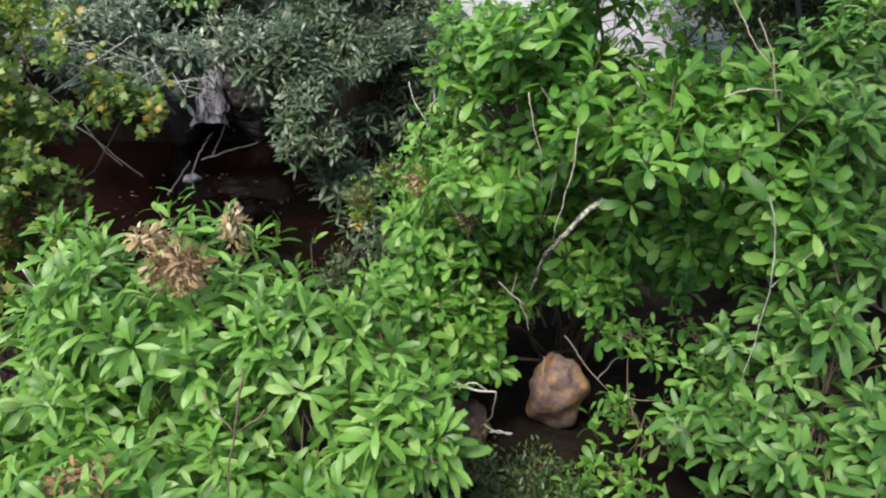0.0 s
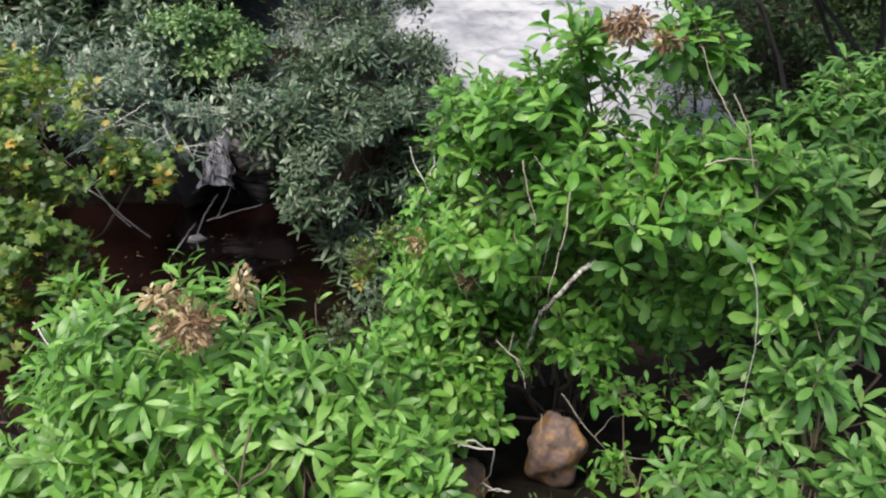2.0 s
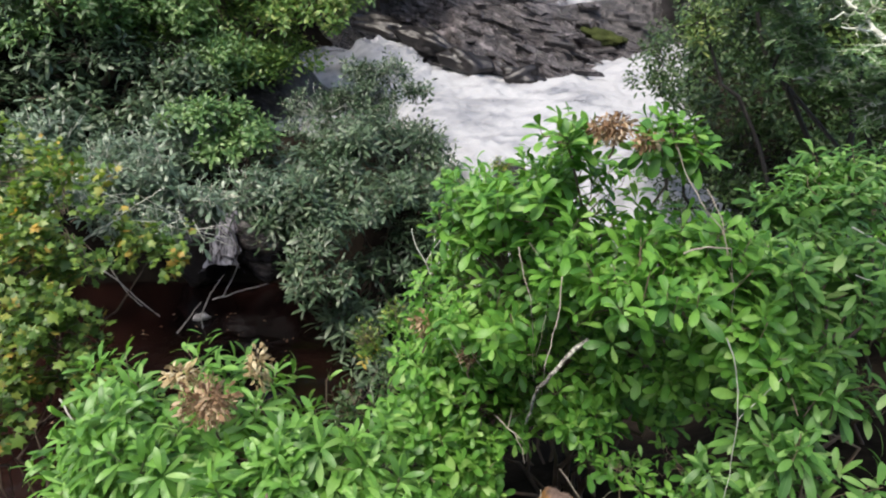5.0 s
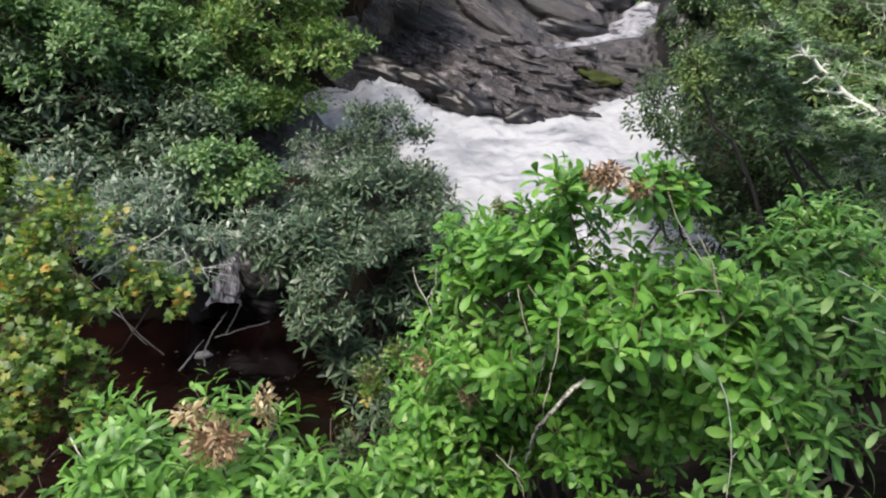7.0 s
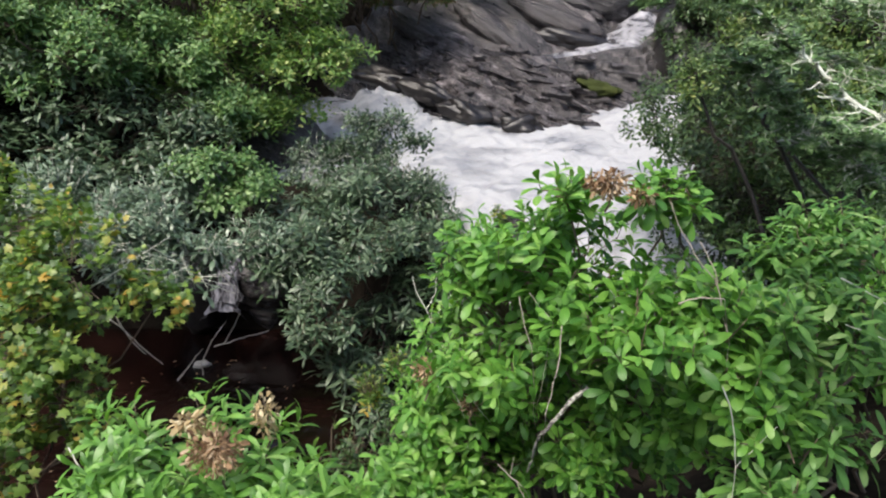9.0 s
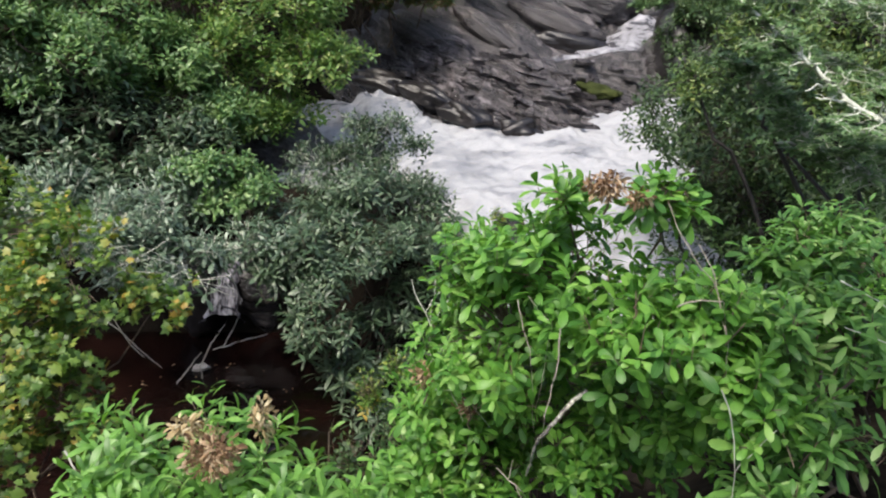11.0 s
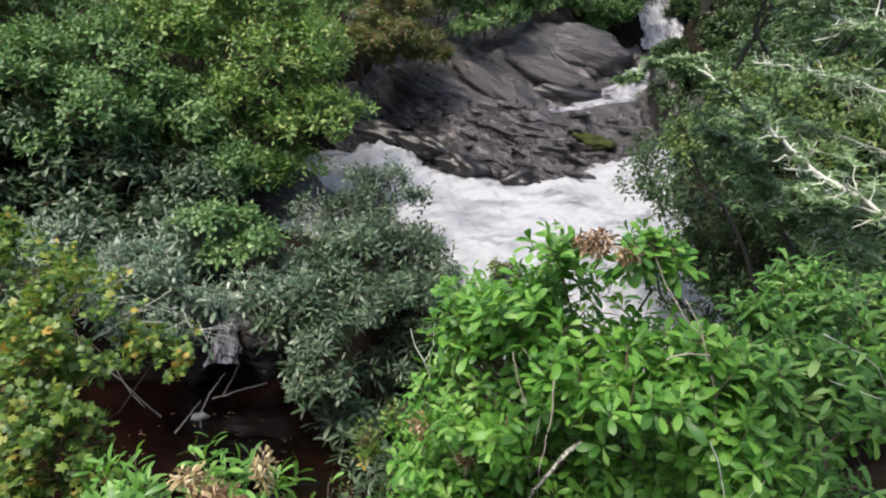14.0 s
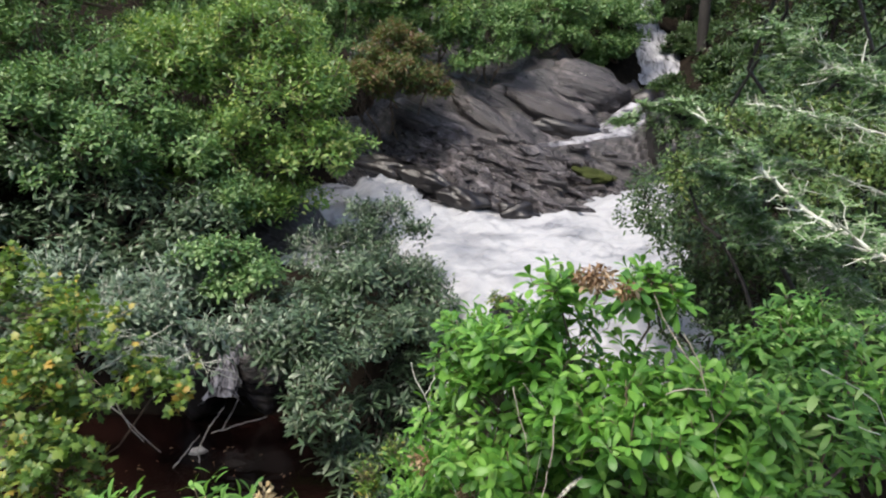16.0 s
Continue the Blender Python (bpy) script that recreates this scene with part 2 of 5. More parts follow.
def fbm(x, y, z=0.0, octaves=4, scale=1.0):
    """Smooth noise over arrays, about -1 to 1, from sums of turned sines."""
    x, y, z = np.asarray(x, float) * scale, np.asarray(y, float) * scale, np.asarray(z, float) * scale
    total, amp, f = 0.0, 0.5, 1.0
    for k in range(octaves):
        a = 0.7 + 2.1 * k
        u, v = x * math.cos(a) - y * math.sin(a), x * math.sin(a) + y * math.cos(a)
        total = total + amp * (np.sin(f * u * 2.1 + 1.7 * np.sin(f * v * 1.3 + k + z) + 3.1 * k) * np.cos(f * v * 1.9 + 1.3 * np.sin(f * u * 1.1 + 2 * k) + z * 1.7))
        amp, f = amp * 0.55, f * 1.93
    return total * 1.4


def leaf_template(kind):
    """Vertices (y along the leaf, 1 long; z its upper side) and quads/triangles of one leaf."""
    if kind == "maple":
        outline = [(0, 0), (0.22, 0.06), (0.5, 0.12), (0.3, 0.33), (0.56, 0.62), (0.24, 0.62), (0.0, 1.0),
                   (-0.24, 0.62), (-0.56, 0.62), (-0.3, 0.33), (-0.5, 0.12), (-0.22, 0.06)]
        v = [(0, 0.38, 0.03)] + [(x, y, -0.10 * abs(x) - 0.12 * y * y) for x, y in outline]
        n = len(outline)
        return np.array(v, float), [np.array([(0, 1 + (i + 1) % n, 1 + i) for i in range(n)])[:, ::-1]]
    if kind == "small":
        v = [(0, 0, 0), (0.2, 0.35, 0.05), (0.16, 0.7, 0.03), (0, 1, -0.06), (-0.16, 0.7, 0.03), (-0.2, 0.35, 0.05)]
        return np.array(v, float), [np.array([(0, 1, 2, 3), (0, 3, 4, 5)])]
    if kind == "needle":
        v = [(-0.06, 0, 0), (0.06, 0, 0), (0.05, 0.9, 0), (0, 1, 0), (-0.05, 0.9, 0)]
        return np.array(v, float), [np.array([(0, 1, 2, 3, 4)])]
    shape = {"broad": [(0.2, 0.075), (0.45, 0.15), (0.7, 0.19), (0.9, 0.135)], "lance": [(0.18, 0.065), (0.42, 0.115), (0.68, 0.13), (0.9, 0.08)], "rhodo": [(0.2, 0.075), (0.45, 0.125), (0.7, 0.13), (0.9, 0.075)]}[kind]
    lift, droop = {"broad": (0.035, 0.16), "lance": (0.03, 0.18), "rhodo": (-0.03, 0.14)}[kind]
    v = [(0, 0, 0)]
    for s, w in shape:
        z = 0.06 * math.sin(s * 3) - droop * s * s
        v += [(-w, s, z + lift * w * 5), (0, s, z), (w, s, z + lift * w * 5)]
    v.append((0, 1, -droop - 0.01))
    quads, tris = [], [(0, 2, 1), (0, 3, 2)]
    for i in range(3):
        a = 1 + 3 * i
        quads += [(a, a + 1, a + 4, a + 3), (a + 1, a + 2, a + 5, a + 4)]
    tris += [(10, 11, 13), (11, 12, 13)]
    return np.array(v, float), [np.array(quads), np.array(tris)]


def leaf_rib(kind):
    """1 along the midrib and 0 at the margin of a leaf."""
    return np.array([1] + [0, 1, 0] * 4 + [1], float) if kind in ("broad", "lance", "rhodo") else np.zeros(len(leaf_template(kind)[0]))


def frames(ahead, up):
    """Rotation matrices whose y is ahead and whose z is as near to up as can be."""
    y = unit(ahead)
    x = unit(np.cross(y, up))
    z = np.cross(x, y)
    return np.stack([x, y, z], -1)


def scatter(template, places, turns, sizes, width=None):
    v, blocks = template
    vv = v[None] * sizes[:, None, None]
    if width is not None:
        vv = vv * np.stack([width, np.ones_like(width), np.ones_like(width)], -1)[:, None, :]
    world_v = np.einsum("nij,nkj->nki", turns, vv) + places[:, None]
    off = np.arange(len(places))[:, None, None] * len(v)
    return world_v.reshape(-1, 3), [(b[None] + off).reshape(-1, b.shape[1]) for b in blocks]


def tubes(runs, sides=5):
    """One set of tapered tubes; a run is (points, radius at its start, radius at its end)."""
    verts, faces, base = [], [], 0
    ang = np.linspace(0, 2 * np.pi, sides, endpoint=False)
    for pts, r0, r1 in runs:
        pts = np.asarray(pts, float)
        d = unit(np.gradient(pts, axis=0))
        ref = np.where(np.abs(d[:, 2:3]) > 0.9, np.array([[1.0, 0, 0]]), np.array([[0, 0, 1.0]]))
        a = unit(np.cross(d, ref))
        b = np.cross(d, a)
        r = np.linspace(r0, r1, len(pts))[:, None, None]
        ring = pts[:, None] + r * (a[:, None] * np.cos(ang)[None, :, None] + b[:, None] * np.sin(ang)[None, :, None])
        verts.append(ring.reshape(-1, 3))
        i, j = np.meshgrid(np.arange(len(pts) - 1), np.arange(sides), indexing="ij")
        k = (j + 1) % sides
        faces.append(np.stack([base + i * sides + j, base + i * sides + k, base + (i + 1) * sides + k, base + (i + 1) * sides + j], -1).reshape(-1, 4))
        tip = base + (len(pts) - 1) * sides
        base += len(pts) * sides
        verts.append(pts[-1:] + d[-1:] * r1)
        faces.append(np.stack([np.arange(sides) + tip, (np.arange(sides) + 1) % sides + tip, np.full(sides, base), np.full(sides, base)], -1))
        base += 1
    faces = np.concatenate(faces)
    caps = faces[:, 2] == faces[:, 3]
    return np.concatenate(verts), [faces[~caps], faces[caps][:, :3]]


def bend(a, b, sag=0.0, wiggle=0.0, n=6, seed=0):
    r = np.random.default_rng(seed)
    a, b = np.asarray(a, float), np.asarray(b, float)
    s = np.linspace(0, 1, n)[:, None]
    p = a + (b - a) * s
    p[:, 2:3] -= sag * 4 * s * (1 - s)
    w = r.normal(0, 1, (n, 3)) * wiggle * np.linalg.norm(b - a)
    w[0] = w[-1] = 0
    return p + w


# ---- ground ----
def smooth(a, b, x):
    t = np.clip((x - a) / (b - a), 0, 1)
    return t * t * (3 - 2 * t)


def ground_height(x, y):
    near = 1.95 - 0.5 * (y - 1.0) - 0.2 * np.clip(-x - 0.3, 0, 9)
    near = np.clip(near, 0.12, 2.6)
    z = near
    pool = smooth(-0.5, -1.2, x) * smooth(3.0, 4.0, y) * smooth(8.2, 6.6, y)
    z = z * (1 - pool) + (-0.5) * pool
    reach = 0.6 * smooth(-0.5, -1.3, x)
    upper = smooth(6.2 + reach, 7.2 + reach, y)
    z = z * (1 - upper) + (1.25 + 0.3 * smooth(-0.2, -1.2, x) * smooth(9, 8, y)) * upper
    run = smooth(0.0, 0.5, x) * smooth(2.8, 2.1, x) * smooth(5.6, 6.3, y) * smooth(8.4, 7.6, y)
    z = z - 0.9 * run
    z = z + 0.35 * smooth(-0.2, 0.4, x) * smooth(4.6, 5.2, y) * smooth(6.2, 5.7, y)
    left = smooth(-3.9, -6.5, x)
    z = z + left * (0.9 + 0.33 * np.clip(-x - 4, 0, 30)) * smooth(-2, 5, y)
    leftback = smooth(-1.9, -3.3, x) * smooth(7.2, 9.5, y)
    z = z + leftback * 0.7
    right = smooth(1.9, 3.2, x + 0.25 * np.clip(6 - y, -5, 4))
    z = z + right * (0.4 + 0.2 * np.clip(x - 2.5, 0, 30)) * smooth(0, 4, y)
    back = smooth(12.2, 16.5, y)
    z = z + back * 1.9 + 0.28 * np.clip(y - 14, 0, 50)
    # the near bank climbs on behind the viewpoint, added unseen to block low sky
    z = z + 0.75 * np.clip(-1.4 - y, 0, 9)
    gorge = np.exp(-(((x - 4.5 - 0.42 * np.clip(y - 15, -4, 4)) / 1.3) ** 2)) * smooth(11.5, 13.5, y) * smooth(30, 21, y)
    floor_z = 1.6 + 0.3 * np.clip(y - 12, 0, 3) + 0.5 * np.clip(y - 15, 0, 30)
    z = z - gorge * np.clip(z - floor_z, 0, 9)
    z = z + 0.10 * fbm(x, y, 0, 4, 0.8) + 1.2 * fbm(x, y, 0, 3, 0.05) * smooth(20, 60, np.hypot(x, y))
    return z


gx = np.concatenate([np.linspace(-600, -16, 24)[:-1], np.linspace(-16, 16, 150), np.linspace(16, 600, 24)[1:]])
gy = np.concatenate([np.linspace(-600, -6, 24)[:-1], np.linspace(-6, 26, 150), np.linspace(26, 600, 30)[1:]])
X, Y = np.meshgrid(gx, gy)


def grid_faces(ny, nx):
    i, j = np.meshgrid(np.arange(ny - 1), np.arange(nx - 1), indexing="ij")
    return np.stack([i * nx + j, i * nx + j + 1, (i + 1) * nx + j + 1, (i + 1) * nx + j], -1).reshape(-1, 4)


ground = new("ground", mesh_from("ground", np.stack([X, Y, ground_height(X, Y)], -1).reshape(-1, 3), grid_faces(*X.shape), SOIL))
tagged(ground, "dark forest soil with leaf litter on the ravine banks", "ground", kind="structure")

# ---- plants ----
def lobe_shoots(lobes, count, r, depth=0.35, low=-0.35, clump=0.0, tufts=14, clear=()):
    """Shoot tips and their outward directions. Each ellipsoid (x, y, z, rx, ry, rz) is set with flat tufts that carry the shoots; some stay inside, a few stick out."""
    lobes = np.array(lobes, float)
    sub, owner = [], []
    for k, lobe in enumerate(lobes):
        n = 0
        while n < tufts:
            d = unit(r.normal(size=3))
            if d[2] < low:
                continue
            c = lobe[:3] + d * lobe[3:] * r.uniform(0.6, 0.95)
            if any((((c - o[:3]) / o[3:]) ** 2).sum() < 0.3 for j, o in enumerate(lobes) if j != k) and r.random() < 0.8:
                n += 0.5
                continue
            w = lobe[3:].mean() * r.uniform(0.26, 0.46)
            sub.append((*c, w, w, w * r.uniform(0.5, 0.85)))
            owner.append(k)
            n += 1
    sub, owner = np.array(sub), np.array(owner)
    area = sub[:, 3] ** 2
    tips, outs, home = [], [], []
    while sum(map(len, tips)) < count:
        k = r.choice(len(sub), 400, p=area / area.sum())
        d = unit(r.normal(size=(400, 3)))
        keep = d[:, 2] > low
        k, d = k[keep], d[keep]
        q = r.random(len(k))
        swell = 1 - depth * r.random(len(k)) ** 2.2
        swell = np.where(q < 0.04, r.uniform(1.2, 1.6, len(k)), swell)
        p = sub[k, :3] + d * sub[k, 3:] * swell[:, None]
        # a share of shoots lines the inside
        big = lobes[owner[k]]
        inner = q > 0.86
        p[inner] = (big[:, :3] + d * big[:, 3:] * r.uniform(0.35, 0.75, (len(k), 1)))[inner]
        ok = (fbm(p[:, 0] * 4, p[:, 1] * 4, p[:, 2] * 4, 3) + 0.9 * r.random(len(k)) > clump - 0.35)
        for x, y, z, w in clear:
            ok &= ((p - np.array((x, y, z))) ** 2).sum(1) > w * w
        home_out = unit((p - big[:, :3]) / big[:, 3:])
        tips.append(p[ok])
        outs.append(unit(d * 0.6 + home_out * 0.6)[ok])
        home.append(owner[k][ok])
    return np.concatenate(tips)[:count], np.concatenate(outs)[:count], np.concatenate(home)[:count]


def shoot_leaves(tips, outs, r, leaves, size, opens, up=0.55, gap=0.018, jitter=0.25, flat=0.0):
    """Leaves set spirally round each shoot. opens: degrees from the shoot's axis, at its tip and at its foot."""
    n = len(tips)
    axis = unit(outs * (1 - up) + np.array([0, 0, up]) + r.normal(0, 0.22, (n, 3)))
    ref = np.where(np.abs(axis[:, 2:3]) > 0.9, np.array([[1.0, 0, 0]]), np.array([[0, 0, 1.0]]))
    a = unit(np.cross(axis, ref))
    b = np.cross(axis, a)
    i = np.arange(leaves)
    turn = i[None] * 2.399 + r.random((n, 1)) * 6.28 + r.normal(0, 0.25, (n, leaves))
    tilt = np.radians(opens[0] + (opens[1] - opens[0]) * i / max(leaves - 1, 1))[None] + r.normal(0, 0.2, (n, leaves))
    radial = a[:, None] * np.cos(turn)[..., None] + b[:, None] * np.sin(turn)[..., None]
    d = axis[:, None] * np.cos(tilt)[..., None] + radial * np.sin(tilt)[..., None]
    d = unit(d + r.normal(0, jitter * 0.4, d.shape) + np.array([0, 0, -0.12]))
    nrm = axis[:, None] * np.sin(tilt)[..., None] - radial * np.cos(tilt)[..., None]
    nrm = unit(nrm * (1 - flat) + np.array([0, 0, 0.35 + flat]) + r.normal(0, jitter, d.shape))
    place = tips[:, None] - axis[:, None] * (i * gap)[None, :, None] + d * 0.008
    s = size * (0.62 + 0.38 * (i / max(leaves - 1, 1)))[None] * r.uniform(0.75, 1.2, (n, leaves))
    keep = r.random((n, leaves)) < 0.93
    shoot = np.repeat(np.arange(n)[:, None], leaves, 1)[keep]
    return place[keep], frames(d[keep], nrm[keep]), s[keep], axis, shoot


def woody(lobes, base, tips, home, axis, r, thick, stems=0.5, reach=0.6):
    """Limbs from the base to each lobe and twigs from the limbs to the shoots."""
    lobes, runs = np.array(lobes, float), []
    base = np.asarray(base, float)
    for k, lobe in enumerate(lobes):
        far = np.linalg.norm(lobe[:3] - base)
        foot = base + r.normal(0, 0.06, 3) * (1, 1, 0)
        runs.append((bend(foot, lobe[:3], -0.06 * far, 0.035, 8, k + int(abs(base[0]) * 100)), thick, thick * 0.35))
    pick = r.random(len(tips)) < stems
    for p, k, a in zip(tips[pick], home[pick], axis[pick]):
        c = lobes[k, :3] + (p - lobes[k, :3]) * (1 - reach) * 0.6
        mid = p - a * 0.3 * np.linalg.norm(p - c)
        pts = np.array([c, c * 0.4 + mid * 0.6, mid, p])
        pts[1] += r.normal(0, 0.03, 3)
        runs.append((pts, thick * 0.28, thick * 0.1))
    return runs


def plant(name, label, category, lobes, base, leaf, mat, shoots, leaves, size, opens, bark=BARK, thick=0.02, group="", singles=0,
          seed=1, up=0.55, gap=0.018, depth=0.4, low=-0.35, stems=0.5, jitter=0.25, flat=0.0, sides=4, near=(0, 0, 4.2), clump=0.0, tufts=14, clear=(), slim=1.0):
    r = np.random.default_rng(seed)
    base = (base[0], base[1], float(ground_height(np.array(base[0]), np.array(base[1]))) - 0.04)
    holder = thing(name, base, label, category, group)
    tips, outs, home = lobe_shoots(lobes, shoots, r, depth, low, clump, tufts, clear)
    place, turns, s, axis, shoot = shoot_leaves(tips, outs, r, leaves, size, opens, up, gap, jitter, flat)
    if len(clear):
        spot = place + turns[:, :, 1] * s[:, None] * 0.5
        free = np.ones(len(spot), bool)
        for x, y, z, w in clear:
            free &= ((spot - np.array((x, y, z))) ** 2).sum(1) > (0.9 * w) ** 2
        place, turns, s, shoot = place[free], turns[free], s[free], shoot[free]
    width = slim * r.uniform(0.85, 1.2, len(s))
    shift = np.array(base, float)
    wood = woody(lobes, base, tips, home, axis, r, thick, stems)
    v, f = tubes(wood, sides)
    part_mesh("trunk" if "tree" in category else "stem", mesh_from("stem", v - shift, f, bark), holder)
    template, rib = leaf_template(leaf), leaf_rib(leaf)
    if singles:
        # the nearest shoots are twigs of their own, each with its leaves
        order = np.argsort(np.linalg.norm(tips - np.array(near), axis=1))
        count = np.bincount(shoot, minlength=len(tips))[order]
        chosen = order[np.cumsum(count) <= singles]
        shared = mesh_from("leaf", template[0] * size, template[1], mat, rib=rib)
        reach = gap * leaves + 0.03
        v, f = tubes([(np.array([(0, 0, -reach), (0, 0, -reach * 0.5), (0, 0, 0)]), thick * 0.16 + 0.0008, thick * 0.08 + 0.0005)], 4)
        twig_mesh = mesh_from("twig", v, f, bark)
        for j in chosen:
            stalk = new("twig", twig_mesh)
            stalk.parent = holder
            stand = Matrix.Translation(tips[j] - shift) @ Vector(axis[j]).to_track_quat("Z", "Y").to_matrix().to_4x4()
            stalk.matrix_basis = stand
            back = stand.inverted()
            for k in np.flatnonzero(shoot == j):
                ob = new("leaf", shared)
                ob.parent = stalk
                q = s[k] / size
                ob.matrix_basis = back @ Matrix.Translation(place[k] - shift) @ Matrix(turns[k].tolist()).to_4x4() @ Matrix.Diagonal((q * width[k], q, q, 1))
        rest = ~np.isin(shoot, chosen)
        place, turns, s, width = place[rest], turns[rest], s[rest], width[rest]
    v, f = scatter(template, place, turns, s, width)
    part_mesh("crown" if "tree" in category else "foliage", mesh_from("foliage", v - shift, f, mat, rib=np.tile(rib, len(place))), holder, kind="stuff")
    return holder


# ---- rock slab behind the white water ----
X, Y = np.meshgrid(np.linspace(-3.2, 5.4, 250), np.linspace(9.9, 16.6, 200))


CASCADE = [(4.0, 14.1, 3.02), (3.8, 13.7, 2.85), (3.25, 13.1, 2.58), (2.4, 12.75, 2.47), (1.7, 12.45, 2.4)]
CASCADE_WIDE = [0.34, 0.48, 0.46, 0.28, 0.14]
SHEET = [(3.55, 12.65, 2.32), (3.3, 12.4, 2.24), (2.95, 12.25, 2.19), (2.5, 12.2, 2.17)]
SHEET_WIDE = [0.1, 0.12, 0.1, 0.05]
HOLLOW = [(0.9, 13.65, 3.0), (2.1, 13.25, 2.55), (3.0, 13.2, 2.5)]
HOLLOW_WIDE = [0.1, 0.22, 0.3]


def bed_cut(x, y, z, line, wide):
    """Cuts a bed for running water along a line into the rock."""
    for (ax, ay, az), (bx, by, bz), wa, wb in zip(line, line[1:], wide, wide[1:]):
        dx, dy = bx - ax, by - ay
        t = np.clip(((x - ax) * dx + (y - ay) * dy) / (dx * dx + dy * dy), 0, 1)
        far = np.hypot(x - ax - t * dx, y - ay - t * dy)
        floor_z = az + (bz - az) * t - 0.05
        w = wa + (wb - wa) * t
        # below the bed the rock drops in ragged ledges
        drop = np.floor((np.clip(far - w, 0, 9) + 0.07 * fbm(x, y, 3.0, 4, 3.0)) / 0.15) * 0.12 + 0.03 * fbm(x, y, 8.0, 3, 8.0)
        z = np.where(far < w, floor_z, np.maximum(np.minimum(z, floor_z + 1.3 * (far - w)), floor_z - np.clip(drop, 0, 9)))
    return z


def slab_height(x, y):
    foot = 10.4 + 0.12 * np.sin(x * 2.3 + 0.5) + 1.1 * np.clip(0.45 - x, 0, 2) + 0.7 * np.clip(x - 2.0, 0, 2)
    d = np.clip(y - foot, -1, 20)
    slope = 0.52 + 0.25 * smooth(0.9, -0.9, x) - 0.14 * smooth(0.8, 3.0, x) * smooth(14, 11.5, y)
    z = 1.45 + slope * d + 0.10 * fbm(x, y, 1.0, 3, 0.9)
    # broad smooth whalebacks up the slope: long treads and steep fronts that run down to the right
    high = smooth(1.5, 2.4, d + 0.25 * fbm(x, y, 2.0, 2, 0.8))
    w = (y - 12.1 + 0.72 * (x - 1.0) + 0.3 * fbm(x, y, 5.0, 3, 0.5)) / 1.15
    f = w - np.floor(w)
    z = z + high * 0.16 * (smooth(0.0, 0.16, f) - f)
    # thin beds below, broken into steps
    low = 1 - high
    for pitch, strike, wander, share in ((0.33, 0.36, 0.16, 0.8), (0.12, 0.38, 0.08, 0.7), (0.05, 0.33, 0.04, 0.5)):
        q = (z + strike * x - 0.04 * y + wander * fbm(x, y, 4.0 + strike, 4, 1.1)) / pitch
        f = q - np.floor(q)
        z = z + (smooth(0.62, 0.98, f) - f) * pitch * share * (0.12 + 0.88 * low)
    z = z + (0.07 * fbm(x, y * 1.6, 7.0, 4, 2.4) + 0.025 * fbm(x, y, 9.0, 3, 7.0)) * (0.3 + 0.7 * low)
    # rounded crown, and the bed of the small cascade cut beside it
    z = z + 0.15 * np.exp(-(((x - 2.7) / 0.9) ** 2 + ((y - 14.5) / 0.6) ** 2))
    z = z - 0.45 * smooth(14.0, 15.2, y) * smooth(2.4, 1.4, x)
    z = bed_cut(x, y, z, HOLLOW, HOLLOW_WIDE)
    z = z - 0.6 * smooth(3.2, 4.0, x + 0.2 * (y - 13)) * smooth(11.8, 13.0, y) - 1.0 * smooth(4.5, 5.4, x) - 0.5 * smooth(-2.2, -3.1, x)
    return bed_cut(x, y, bed_cut(x, y, z, SHEET, SHEET_WIDE), CASCADE, CASCADE_WIDE)


slab = thing("rock_slab", (1.0, 12.5, 1.5), "wet dark grey layered bedrock slope above the white water", "rock")
v = np.stack([X, Y, slab_height(X, Y)], -1).reshape(-1, 3) - np.array((1.0, 12.5, 1.5))
quads = grid_faces(*X.shape)
mid = v[quads].mean(1)
split = mid[:, 1] + 0.35 * mid[:, 0] + 0.12 * fbm(mid[:, 0], mid[:, 1], 0, 3, 2.0) > 0.1
part_mesh("bedrock", mesh_from("bedrock", v, quads[~split], ROCK, smooth=False), slab)
part_mesh("upper_slab", mesh_from("upper_slab", v, quads[split], BOULDER), slab, "smooth paler grey upper rock")


def lump(seed, rx, ry, rz, rough=0.18, grooves=0.0):
    """A boulder: a rounded block, worn and faceted by noise."""
    bm = bmesh.new()
    bmesh.ops.create_icosphere(bm, subdivisions=4, radius=1)
    off = Vector((seed * 7.3, seed * 3.1, seed * 1.7))
    for vert in bm.verts:
        d = vert.co.normalized()
        k = 1 + rough * noise.noise(d * 1.3 + off) * 2 + rough * 0.5 * noise.noise(d * 3.1 + off)
        cellv = noise.cell_vector(d * 1.8 + off)
        k += rough * 0.25 * (cellv[0] - 0.5)
        k += grooves * (noise.noise(Vector((d.x * 1.3, d.y * 5.0, d.z * 5.0)) + off) + 0.5 * noise.noise(Vector((d.x * 2.0, d.y * 11.0, d.z * 11.0)) + off))
        vert.co = Vector((d.x * rx, d.y * ry, d.z * rz)) * k
    for face in bm.faces:
        face.smooth = True
    return bm


def boulder(place, radii, turn, seed, mat, label, category="boulder", rough=0.18, name="boulder"):
    bm = lump(seed, *radii, rough)
    me = bpy.data.meshes.new(name)
    bm.to_mesh(me)
    bm.free()
    me.materials.append(mat)
    ob = new(name, me)
    ob.matrix_basis = pose(*place, *turn)
    return tagged(ob, label, category)


